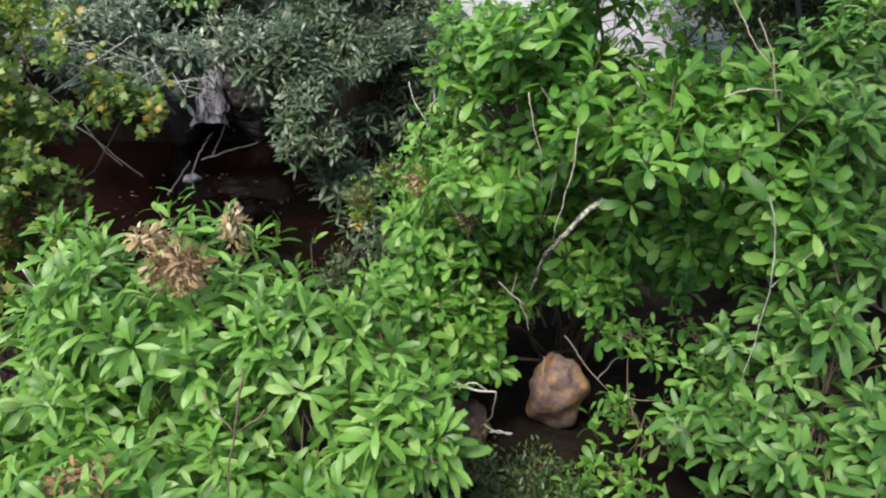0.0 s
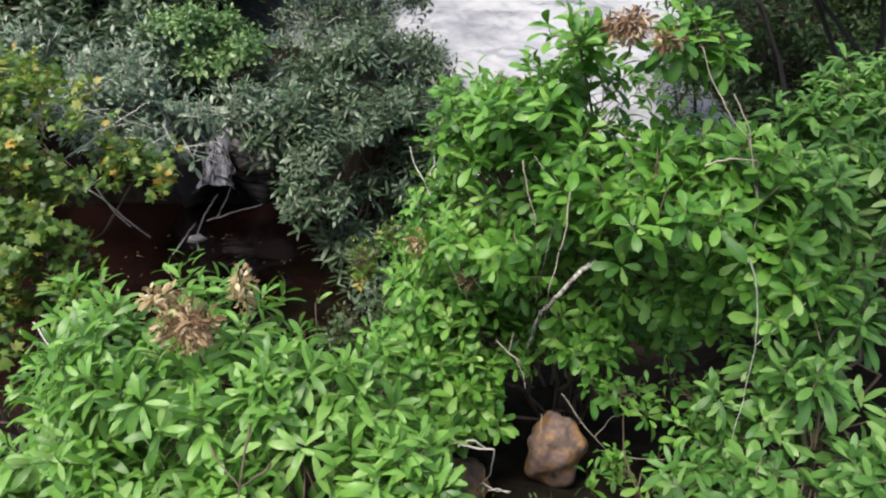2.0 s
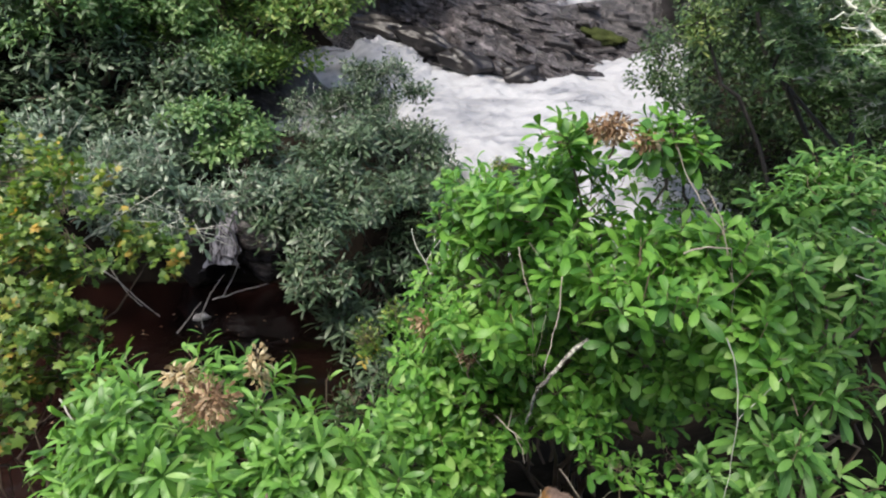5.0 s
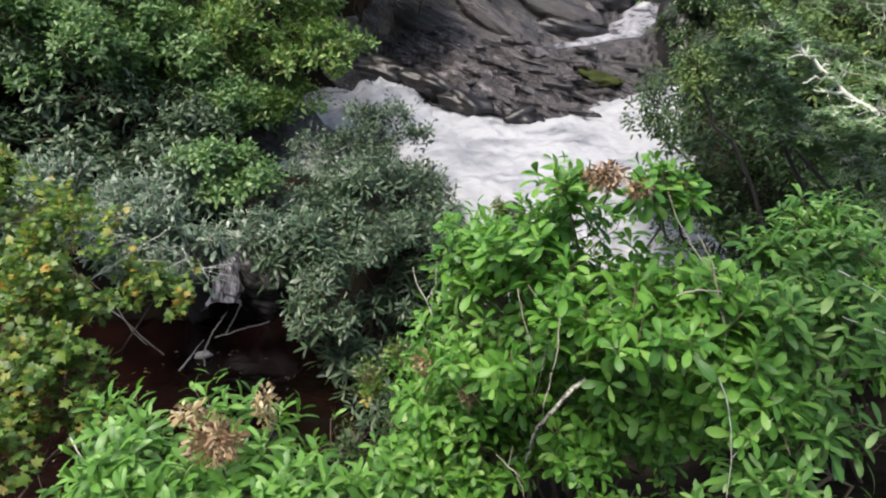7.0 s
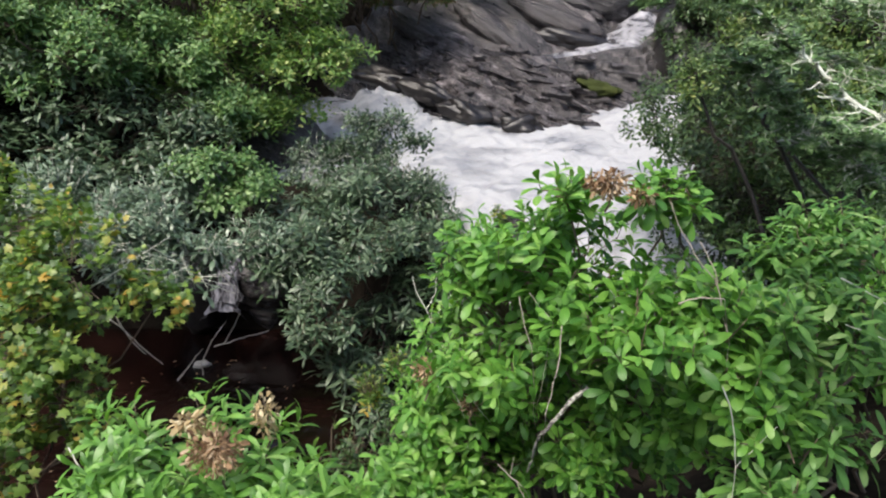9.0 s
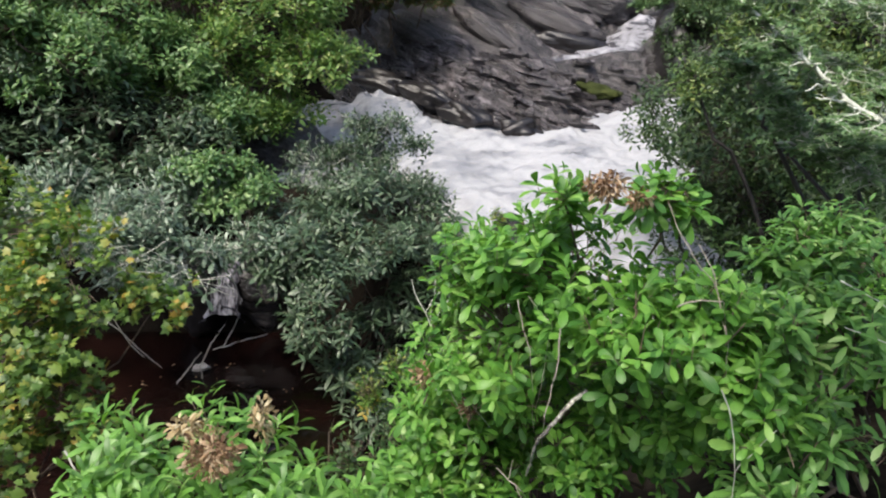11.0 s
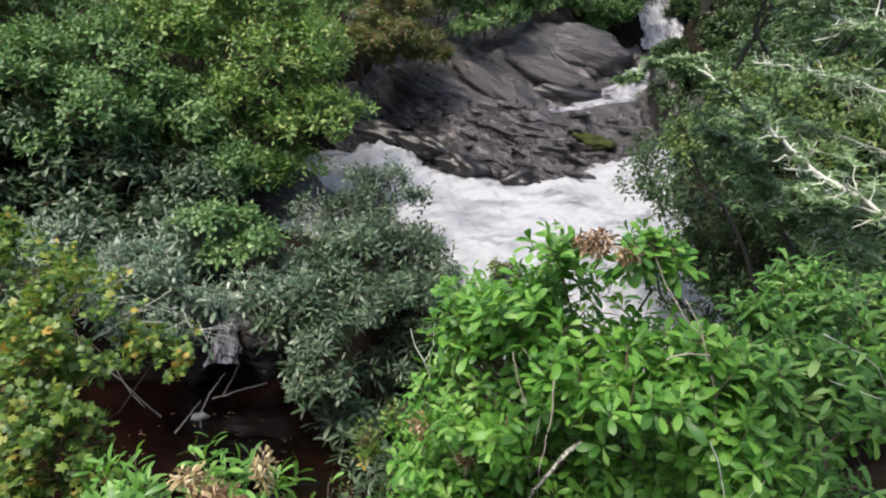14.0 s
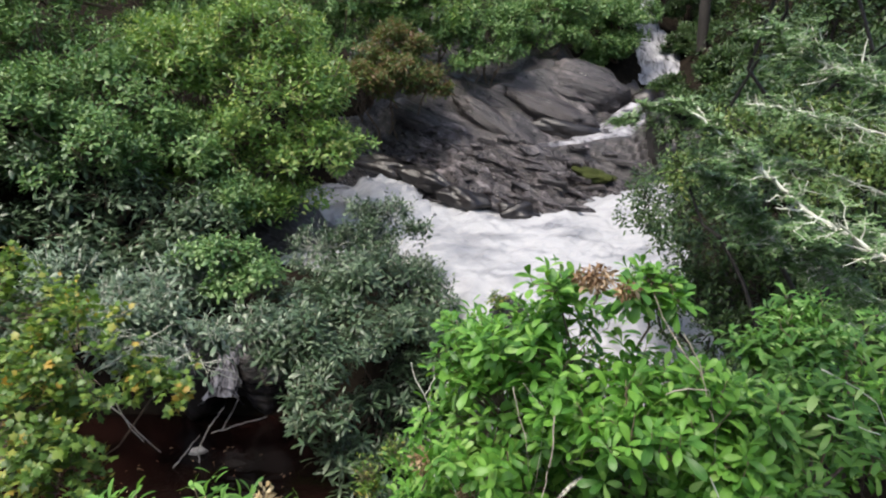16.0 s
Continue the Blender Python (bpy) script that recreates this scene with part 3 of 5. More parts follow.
# plates of bedrock lying on the slope
r = np.random.default_rng(21)
for k in range(120):
    x = r.uniform(-0.9, 3.2)
    y = 10.5 + 1.25 * max(0.45 - x, 0) + r.uniform(0.1, 2.0)
    a, b, h = 0.1 + 0.5 * r.random() ** 2, r.uniform(0.03, 0.13), r.uniform(0.015, 0.07)
    n = 7
    ang = np.sort(r.uniform(0, 6.28, n))
    ring = np.stack([a * np.cos(ang), b * np.sin(ang)], -1) * r.uniform(0.75, 1.15, (n, 1))
    bm = bmesh.new()
    lower = [bm.verts.new((*q, -h)) for q in ring]
    upper = [bm.verts.new((*(q * 0.97), h * 0.6)) for q in ring]
    crown = [bm.verts.new((*(q * 0.86), h)) for q in ring]
    bm.faces.new(crown)
    for i in range(n):
        j = (i + 1) % n
        bm.faces.new((lower[i], lower[j], upper[j], upper[i]))
        bm.faces.new((upper[i], upper[j], crown[j], crown[i]))
    me = bpy.data.meshes.new("plate")
    bm.to_mesh(me)
    bm.free()
    me.materials.append(ROCK if k % 5 else BOULDER)
    ob = new("plate", me)
    ob.parent = slab
    z = float(slab_height(np.array(x), np.array(y)))
    ob.matrix_basis = pose(x - 1.0, y - 12.5, z - 1.5 + h * 0.1, r.uniform(4, 48), r.uniform(-8, 20), r.uniform(-60, -5))

# rounded ribs of smooth rock that run down the upper slope
# The black one carries the hollow's shadow in its colour.
for place, radii, turn, seed, mat in (((1.05, 13.02, 2.72), (1.0, 0.3, 0.24), (4, 30, -28), 31, RIB), ((2.15, 13.75, 2.95), (1.05, 0.34, 0.24), (6, 19, -24), 32, RIB), ((2.95, 14.6, 3.25), (1.05, 0.6, 0.55), (6, 14, -18), 33, RIB),
                                     ((2.45, 14.3, 3.22), (0.9, 0.3, 0.2), (6, 20, -22), 35, RIB), ((-0.5, 13.3, 2.85), (0.7, 0.3, 0.2), (6, 20, -40), 34, RIB), ((2.4, 13.25, 2.56), (0.7, 0.22, 0.24), (0, 8, -14), 36, BLACK_STONE)):
    bm = lump(seed, *radii, 0.13, 0.1)
    me = bpy.data.meshes.new("rib")
    bm.to_mesh(me)
    bm.free()
    me.materials.append(mat)
    ob = new("rib", me)
    ob.parent = slab
    ob.matrix_basis = pose(place[0] - 1.0, place[1] - 12.5, place[2] - 1.5, *turn)

# ---- water ----
def stream_height(x, y):
    upper = smooth(5.6, 7.6, y + 0.25 * fbm(x, y, 2, 2, 0.9))
    low = -0.05 + 0.75 * smooth(-1.2, 0.3, x)
    z = low + (1.6 - low) * upper
    rise = 0.25 * smooth(2.4, 3.8, x) * smooth(9.5, 11.5, y)
    white = smooth(5.6, 6.2, y)
    swell = fbm(x, y, 0.0, 5, 1.5)
    # the left bank holds the fast water in
    z = z - 1.5 * smooth(0.35, -0.25, x) * smooth(7.6, 6.8, y) - 1.5 * smooth(-0.2, -0.9, x) * smooth(8.6, 7.8, y)
    return z + rise + white * (0.07 * swell + 0.03 * fbm(x * 0.6, y, 3.0, 4, 3.4) + 0.018 * fbm(x, y, 6.0, 3, 9.0))


X, Y = np.meshgrid(np.linspace(-2.9, 4.4, 190), np.linspace(5.5, 13.2, 190))
cascade = new("white_water", mesh_from("white_water", np.stack([X, Y, stream_height(X, Y)], -1).reshape(-1, 3), grid_faces(*X.shape), FOAM))
tagged(cascade, "churning white water racing over the stream bed", "water", kind="structure")
X, Y = np.meshgrid(np.linspace(-9, 0.6, 90), np.linspace(2.6, 7.6, 70))
pool = new("pool_water", mesh_from("pool_water", np.stack([X, Y, 0.012 * fbm(X, Y, 0, 4, 2.0)], -1).reshape(-1, 3), grid_faces(*X.shape), POOL))
tagged(pool, "still dark reddish brown pool in the shade of the bushes", "water", kind="structure")


def fall(name, line, widths, label, seed, swell=1.0, mat=None):
    """A sheet of falling water down a line of points."""
    pts = np.array(line, float)
    s = np.linspace(0, len(pts) - 1, 60)
    c = np.stack([np.interp(s, np.arange(len(pts)), pts[:, k]) for k in range(3)], -1)
    w = np.interp(s, np.arange(len(pts)), widths) * (1 + 0.3 * fbm(s, s * 0.3, seed, 4, 0.9))
    d = unit(np.gradient(c, axis=0) * (1, 1, 0.15))
    side = unit(np.cross(d, (0, 0, 1.0)))
    t = np.linspace(-1, 1, 26)
    p = c[:, None] + side[:, None] * (w[:, None] * t[None])[..., None]
    p[..., 2] -= 0.16 * np.abs(t[None]) ** 3
    p[..., 2] += swell * (0.07 * fbm(p[..., 0], p[..., 1], seed, 4, 2.6) + 0.05 * np.abs(fbm(p[..., 0], p[..., 1], seed + 4, 3, 7.0)))
    ob = new(name, mesh_from(name, p.reshape(-1, 3), grid_faces(60, 26), mat or FALL))
    return tagged(ob, label, "waterfall", kind="structure")


fall("waterfall", [(5.9, 20.6, 5.9), (5.4, 19.4, 5.1), (5.3, 18.5, 4.6), (5.25, 17.6, 4.05), (5.3, 16.9, 3.7), (5.2, 16.2, 3.25)], [0.4, 0.42, 0.4, 0.6, 0.75, 0.85], "narrow white waterfall dropping between wooded banks", 1)
fall("waterfall", CASCADE, CASCADE_WIDE, "small misty cascade pouring beside a smooth rock hump", 2, 0.35, THIN)
fall("waterfall", SHEET, SHEET_WIDE, "thin sheet of water sliding over dark ledges", 3, 0.35, THIN)
fall("waterfall", [(-1.2, 11.6, 1.98), (-1.0, 11.1, 1.95), (-0.85, 10.7, 1.8), (-0.75, 10.3, 1.66), (-0.7, 9.9, 1.56)], [0.5, 0.58, 0.62, 0.66, 0.6], "white water tumbling over a low ledge", 7, 1.2, FOAM)
fall("small_fall", [(-2.5, 7.3, 0.98), (-2.54, 7.05, 0.88), (-2.58, 6.92, 0.66), (-2.6, 6.84, 0.5), (-2.6, 6.8, 0.4)], [0.1, 0.15, 0.2, 0.24, 0.26], "small pale cascade spilling into the dark pool", 5, 0.7, SPRAY)

# ---- boulders ----
boulder((-2.2, 7.35, 0.5), (0.4, 0.35, 0.62), (0, 0, 20), 1, ROCK, "dark wet boulder above the dark pool")
boulder((-2.95, 7.2, 0.45), (0.35, 0.3, 0.55), (0, 0, 70), 7, BLACK_STONE, "dark wet boulder above the dark pool")
boulder((-2.15, 9.2, 1.6), (0.75, 0.65, 0.5), (0, 10, 30), 2, BOULDER, "rounded grey boulder beside the white water")
boulder((0.74, 6.75, 1.32), (0.22, 0.2, 0.38), (0, 0, 40), 3, ROCK, "dark wet boulder standing in the white water")
boulder((2.75, 11.8, 1.98), (0.36, 0.2, 0.11), (14, 8, -14), 4, MOSS, "low rock covered in yellow green moss", "rock", 0.34)
boulder((4.42, 12.9, 2.1), (0.55, 0.95, 1.0), (0, 0, 0), 5, BLACK_STONE, "dark wet rock wall beside the small cascade")
boulder((4.5, 14.8, 2.4), (0.6, 0.6, 0.85), (0, 0, 30), 6, BLACK_STONE, "dark wet rock at the foot of the waterfall")
boulder((0.53, 2.1, 1.6), (0.125, 0.13, 0.2), (10, 0, 20), 8, TAN, "tan stone mottled with orange lichen under the shrubs", "stone", 0.2)
boulder((0.1, 1.95, 1.56), (0.13, 0.12, 0.11), (0, 10, 50), 9, TAN, "tan stone in a gap between the shrubs", "stone")
boulder((-2.72, 6.28, 0.02), (0.09, 0.05, 0.04), (0, 0, 15), 10, PALE_WOOD, "small pale stone at the edge of the pool", "stone", 0.25)

# Near-black stones put in to draw the overhang's shadow along the water.
for x, y, z, a, turn, seed in ((-1.0, 11.95, 2.12, 0.55, -26, 18), (-0.25, 11.45, 1.98, 0.5, -30, 19), (0.4, 10.95, 1.76, 0.42, -22, 20), (1.3, 10.6, 1.62, 0.35, -12, 21)):
    boulder((x, y, z), (a, 0.22, 0.17), (14, 12, turn), seed, BLACK_STONE, "black wet ledge standing for the overhang's shadow at the bedrock's foot", "rock", 0.25, "ledge")

# ---- near shrubs ----
# openings between the shoots: round (x, y, z), this wide
GAPS = [(0.54, 2.08, 1.78, 0.2), (0.5, 1.85, 2.0, 0.17), (0.45, 1.6, 2.28, 0.15), (0.38, 1.35, 2.58, 0.13), (0.32, 1.15, 2.8, 0.12), (0.12, 1.9, 1.7, 0.2), (0.13, 1.65, 1.98, 0.19), (0.12, 1.4, 2.32, 0.15), (0.1, 1.2, 2.58, 0.12), (0.78, 1.95, 1.85, 0.16), (0.66, 1.6, 2.2, 0.14),
        (0.47, 2.05, 3.45, 0.11), (0.6, 2.05, 3.41, 0.11), (0.7, 2.25, 3.3, 0.1), (0.58, 2.4, 3.28, 0.09), (1.05, 2.0, 3.42, 0.1),
        (0.5, 2.15, 2.6, 0.15), (0.44, 1.9, 2.85, 0.13), (0.36, 1.6, 3.1, 0.1),
        (0.57, 2.05, 3.65, 0.12), (0.57, 2.05, 3.34, 0.12), (0.62, 2.28, 3.24, 0.1), (-0.84, 1.64, 2.8, 0.13), (-0.7, 1.7, 2.84, 0.07), (-0.1, 2.3, 2.66, 0.08), (0.45, 1.84, 2.8, 0.1), (0.38, 1.6, 3.0, 0.07),
        (0.26, 2.0, 3.52, 0.11), (0.28, 2.2, 3.44, 0.11), (0.32, 2.5, 3.33, 0.11), (0.35, 2.8, 3.22, 0.11), (0.12, 2.18, 2.56, 0.07), (0.1, 2.0, 2.72, 0.06), (0.27, 1.9, 2.42, 0.07), (0.25, 1.7, 2.6, 0.06), (1.27, 1.2, 2.98, 0.12), (1.42, 1.45, 2.85, 0.14), (1.57, 1.7, 2.72, 0.16)]
plant("shrub", "bright green broad-leaved shrub on the near bank", "shrub",
      [(-0.92, 1.72, 2.48, 0.5, 0.4, 0.42), (-0.48, 1.48, 2.38, 0.38, 0.42, 0.42), (-0.85, 0.95, 2.25, 0.6, 0.5, 0.4), (-0.15, 0.95, 2.2, 0.24, 0.42, 0.42),
       (-1.34, 1.6, 2.18, 0.28, 0.36, 0.36), (-0.1, 1.3, 2.4, 0.16, 0.18, 0.22), (-1.35, 0.95, 2.1, 0.5, 0.5, 0.4), (-1.7, 1.3, 1.88, 0.36, 0.42, 0.38)],
      (-0.7, 1.3, 1.6), "lance", LEAF_BRIGHT, 1000, 11, 0.122, (42, 98), singles=300, seed=3, thick=0.012, gap=0.011, group="near shrubs", clump=0.2, depth=0.5, clear=GAPS)
plant("shrub", "green broad-leaved shrub spreading beside the white water", "shrub",
      [(0.3, 2.45, 2.75, 0.42, 0.45, 0.55), (0.5, 2.25, 3.12, 0.34, 0.34, 0.35), (0.8, 1.95, 2.98, 0.34, 0.36, 0.42), (1.02, 1.85, 3.0, 0.22, 0.3, 0.34), (0.76, 2.3, 2.25, 0.34, 0.28, 0.26), (0.8, 2.1, 2.6, 0.26, 0.2, 0.18), (1.0, 2.0, 2.62, 0.2, 0.2, 0.18),
       (0.15, 2.35, 2.1, 0.4, 0.45, 0.42), (-0.05, 2.3, 1.9, 0.24, 0.28, 0.28), (0.05, 2.0, 1.95, 0.24, 0.28, 0.28),
       (0.5, 2.35, 2.3, 0.38, 0.38, 0.4), (0.2, 2.75, 2.95, 0.24, 0.24, 0.28),
       (0.45, 2.2, 3.54, 0.14, 0.14, 0.1), (0.78, 2.08, 3.55, 0.19, 0.15, 0.12)],
      (0.75, 2.7, 1.4), "broad", LEAF_MID, 1560, 9, 0.094, (40, 100), singles=300, seed=4, thick=0.013, gap=0.01, group="near shrubs", clump=0.2, depth=0.55, jitter=0.35,
      clear=GAPS)
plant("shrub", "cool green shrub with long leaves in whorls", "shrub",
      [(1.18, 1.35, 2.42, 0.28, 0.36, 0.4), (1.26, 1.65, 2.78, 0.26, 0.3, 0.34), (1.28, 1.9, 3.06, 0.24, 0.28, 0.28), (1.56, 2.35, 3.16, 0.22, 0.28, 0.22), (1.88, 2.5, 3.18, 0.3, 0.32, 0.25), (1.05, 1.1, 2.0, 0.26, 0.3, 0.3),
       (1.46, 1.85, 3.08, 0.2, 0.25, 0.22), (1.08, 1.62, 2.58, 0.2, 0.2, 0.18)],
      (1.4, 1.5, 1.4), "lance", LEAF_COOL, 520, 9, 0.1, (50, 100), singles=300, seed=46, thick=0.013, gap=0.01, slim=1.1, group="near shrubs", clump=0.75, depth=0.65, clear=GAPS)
plant("shrub", "shaded dark green shrub behind the broad-leaved one", "shrub",
      [(0.35, 3.3, 2.1, 0.5, 0.5, 0.5), (0.85, 3.0, 2.1, 0.5, 0.5, 0.5), (0.3, 3.6, 1.5, 0.5, 0.5, 0.5)],
      (0.7, 3.2, 1.2), "broad", LEAF_DEEP, 420, 9, 0.09, (28, 95), seed=44, thick=0.012, group="near shrubs")
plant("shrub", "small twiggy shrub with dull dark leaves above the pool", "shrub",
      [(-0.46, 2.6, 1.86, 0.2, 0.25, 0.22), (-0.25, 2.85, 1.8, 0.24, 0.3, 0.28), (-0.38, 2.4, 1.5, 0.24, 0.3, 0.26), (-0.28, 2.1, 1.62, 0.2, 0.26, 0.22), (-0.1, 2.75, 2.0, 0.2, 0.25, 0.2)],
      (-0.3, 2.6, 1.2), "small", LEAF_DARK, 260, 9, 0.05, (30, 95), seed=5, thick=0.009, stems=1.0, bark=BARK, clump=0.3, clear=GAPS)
plant("sprig", "yellow-green small-leaved sprig at the edge of the dark pool", "plant",
      [(-0.43, 2.9, 2.12, 0.09, 0.1, 0.13), (-0.28, 3.0, 2.24, 0.07, 0.09, 0.08)], (-0.35, 2.95, 1.2), "small", LEAF_MAPLE, 75, 8, 0.046, (30, 95), seed=91, thick=0.006, stems=0.9)
plant("shrub", "pale green small-leaved shrub against the broad-leaved one", "shrub",
      [(-0.1, 2.95, 2.22, 0.18, 0.2, 0.22), (0.0, 2.55, 1.85, 0.26, 0.3, 0.26)], (0.0, 2.8, 1.2), "small", LEAF_MID, 120, 9, 0.056, (30, 95), seed=92, thick=0.008, stems=0.7, clear=GAPS)
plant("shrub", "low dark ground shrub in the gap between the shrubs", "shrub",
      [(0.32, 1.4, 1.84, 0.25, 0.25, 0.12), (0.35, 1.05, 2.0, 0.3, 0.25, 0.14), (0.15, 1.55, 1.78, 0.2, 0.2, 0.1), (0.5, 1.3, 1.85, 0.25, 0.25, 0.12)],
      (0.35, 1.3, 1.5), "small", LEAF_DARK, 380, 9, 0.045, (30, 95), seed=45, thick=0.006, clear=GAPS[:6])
plant("shrub", "sparse green sapling growing low among dead twigs", "shrub",
      [(0.8, 1.72, 1.86, 0.26, 0.2, 0.14), (0.98, 1.6, 2.1, 0.2, 0.2, 0.16), (0.62, 1.45, 1.9, 0.2, 0.18, 0.12), (1.0, 1.75, 2.25, 0.22, 0.2, 0.14), (0.75, 1.9, 2.15, 0.22, 0.18, 0.12)],
      (0.8, 1.6, 1.5), "broad", LEAF_MID, 85, 7, 0.074, (45, 100), seed=93, thick=0.006, stems=0.9, clear=GAPS[:6])
plant("sprig", "single young leaf standing up from the bright shrub", "plant",
      [(-0.43, 1.75, 2.78, 0.02, 0.02, 0.02)], (-0.45, 1.72, 1.6), "lance", LEAF_BRIGHT, 2, 2, 0.075, (8, 20), seed=101, thick=0.006, up=0.95)
# ---- middle distance ----
plant("maple", "young maple with green leaves turning yellow", "maple tree",
      [(-2.55, 3.95, 2.3, 0.5, 0.45, 0.5), (-2.9, 3.4, 2.0, 0.6, 0.55, 0.6), (-2.05, 4.15, 2.05, 0.34, 0.32, 0.26), (-2.35, 3.3, 1.7, 0.36, 0.45, 0.42), (-3.3, 4.2, 2.5, 0.6, 0.6, 0.6), (-2.7, 2.6, 1.7, 0.5, 0.5, 0.5), (-3.2, 2.6, 2.0, 0.6, 0.6, 0.5)],
      (-3.3, 3.6, 0.6), "maple", LEAF_MAPLE, 980, 7, 0.076, (40, 95), singles=300, seed=6, thick=0.014, flat=0.25, jitter=0.5, stems=0.4, clump=0.55, depth=0.6)
plant("rhododendron", "dense dark grey-green rhododendron beside the stream", "rhododendron",
      [(-1.15, 5.4, 1.65, 0.5, 0.45, 0.42), (-0.45, 6.1, 1.62, 0.45, 0.45, 0.34), (-1.35, 6.0, 1.85, 0.6, 0.5, 0.48), (-0.7, 6.6, 1.85, 0.6, 0.6, 0.45), (-1.05, 4.85, 1.42, 0.36, 0.3, 0.22), (-0.72, 5.6, 1.72, 0.35, 0.35, 0.26),
       (0.0, 6.3, 1.42, 0.3, 0.35, 0.28), (-0.1, 6.8, 1.62, 0.34, 0.4, 0.34)],
      (-0.9, 5.8, 0.4), "rhodo", LEAF_RHODO, 1150, 9, 0.128, (55, 100), slim=0.85, singles=300, seed=7, thick=0.018, gap=0.012, group="rhododendrons", stems=0.35, clump=0.45, depth=0.6, up=0.6)
plant("rhododendron", "low dark rhododendron with star-like whorls over the pool", "rhododendron",
      [(-0.8, 4.85, 1.0, 0.3, 0.26, 0.16), (-1.12, 4.95, 1.12, 0.26, 0.26, 0.14), (-0.62, 4.6, 0.72, 0.3, 0.28, 0.16), (-0.25, 5.2, 0.75, 0.3, 0.3, 0.25), (-0.85, 5.1, 0.75, 0.3, 0.3, 0.2), (-0.4, 5.7, 0.95, 0.35, 0.3, 0.3), (-0.05, 5.8, 1.0, 0.3, 0.3, 0.3), (-0.1, 5.5, 0.6, 0.4, 0.3, 0.3), (-0.55, 5.35, 1.15, 0.34, 0.3, 0.24), (-0.35, 5.8, 1.3, 0.36, 0.32, 0.24)],
      (-0.7, 4.9, 0.2), "rhodo", LEAF_RHODO, 270, 10, 0.15, (65, 100), slim=0.8, seed=72, thick=0.014, gap=0.01, group="rhododendrons", bark=DARK_BARK, stems=0.9, clump=0.2, depth=0.7, up=0.75)
plant("rhododendron", "silvery grey-green rhododendron with bare grey twigs", "rhododendron",
      [(-2.65, 5.3, 1.95, 0.5, 0.45, 0.45), (-2.2, 5.2, 1.8, 0.42, 0.42, 0.35), (-3.1, 5.7, 2.0, 0.6, 0.55, 0.5), (-2.6, 6.0, 2.1, 0.5, 0.5, 0.4), (-1.75, 5.4, 1.85, 0.4, 0.35, 0.35), (-3.8, 5.9, 2.0, 0.6, 0.6, 0.5)],
      (-3.3, 7.4, 0.5), "rhodo", LEAF_SILVER, 760, 10, 0.13, (50, 105), singles=150, seed=8, thick=0.022, group="rhododendrons", bark=LICHEN, stems=0.8, clump=0.3, depth=0.55, up=0.7)
plant("shrub", "bright green leafy shrub among the rhododendrons", "shrub",
      [(-2.1, 6.0, 2.42, 0.34, 0.3, 0.2), (-1.75, 5.9, 2.28, 0.26, 0.28, 0.16), (-2.4, 6.0, 2.42, 0.22, 0.25, 0.16), (-2.0, 5.85, 2.18, 0.3, 0.28, 0.18)],
      (-2.2, 7.3, 0.8), "broad", LEAF_DEEP, 300, 8, 0.095, (40, 100), seed=9, thick=0.012, gap=0.01, depth=0.6)
plant("shrub", "thin upright shrub with small dull green leaves by the white water", "shrub",
      [(-0.9, 7.9, 1.9, 0.5, 0.5, 0.5), (-0.5, 7.4, 1.85, 0.42, 0.45, 0.42), (-1.4, 7.6, 1.9, 0.5, 0.5, 0.4), (-0.22, 7.0, 1.8, 0.3, 0.3, 0.26), (-0.28, 7.6, 2.2, 0.2, 0.22, 0.3), (-0.62, 7.9, 2.35, 0.24, 0.25, 0.3), (-1.0, 8.0, 2.35, 0.24, 0.25, 0.25)],
      (-0.9, 7.8, 1.2), "small", LEAF_RHODO, 560, 9, 0.085, (35, 100), seed=10, thick=0.012, stems=0.9, bark=LICHEN, clump=0.5, depth=0.7, tufts=18)
plant("sprig", "small yellow-leaved sprig growing on a dark boulder", "plant",
      [(0.6, 6.6, 1.72, 0.12, 0.1, 0.1)], (0.6, 6.65, 1.2), "small", LEAF_MAPLE, 40, 7, 0.05, (30, 95), seed=90, thick=0.006)
# ---- left bank woods ----
plant("tree", "leafy tree with yellow-green crown on the wooded bank", "tree",
      [(-2.1, 9.3, 3.6, 0.9, 0.8, 0.8), (-1.75, 8.9, 2.9, 0.65, 0.65, 0.5), (-2.9, 9.0, 3.0, 0.8, 0.7, 0.8), (-2.6, 9.9, 4.4, 1.0, 0.9, 0.6), (-3.6, 9.6, 4.1, 0.9, 0.9, 0.7), (-2.6, 8.5, 2.3, 0.6, 0.5, 0.45), (-1.98, 8.8, 2.3, 0.5, 0.5, 0.4), (-1.56, 9.1, 2.85, 0.5, 0.5, 0.45), (-3.35, 9.3, 3.85, 0.55, 0.5, 0.45), (-3.4, 8.5, 2.75, 0.45, 0.4, 0.35)],
      (-2.9, 9.8, 1.6), "small", LEAF_TREE, 3900, 8, 0.102, (35, 95), seed=11, thick=0.06, group="bank trees", stems=0.08, tufts=26, clump=0.2, depth=0.5, up=0.6)
plant("tree", "deep green leafy tree on the shaded bank", "tree",
      [(-4.3, 7.8, 3.1, 0.9, 0.75, 0.6), (-5.2, 7.8, 3.4, 1.0, 0.9, 0.8), (-3.4, 8.4, 3.0, 0.7, 0.6, 0.6), (-2.8, 8.3, 2.5, 0.5, 0.5, 0.4)],
      (-4.2, 8.0, 1.2), "small", LEAF_DEEP, 2800, 8, 0.105, (40, 100), seed=12, thick=0.06, group="bank trees", stems=0.08, tufts=26, clump=0.25, depth=0.5, up=0.6)
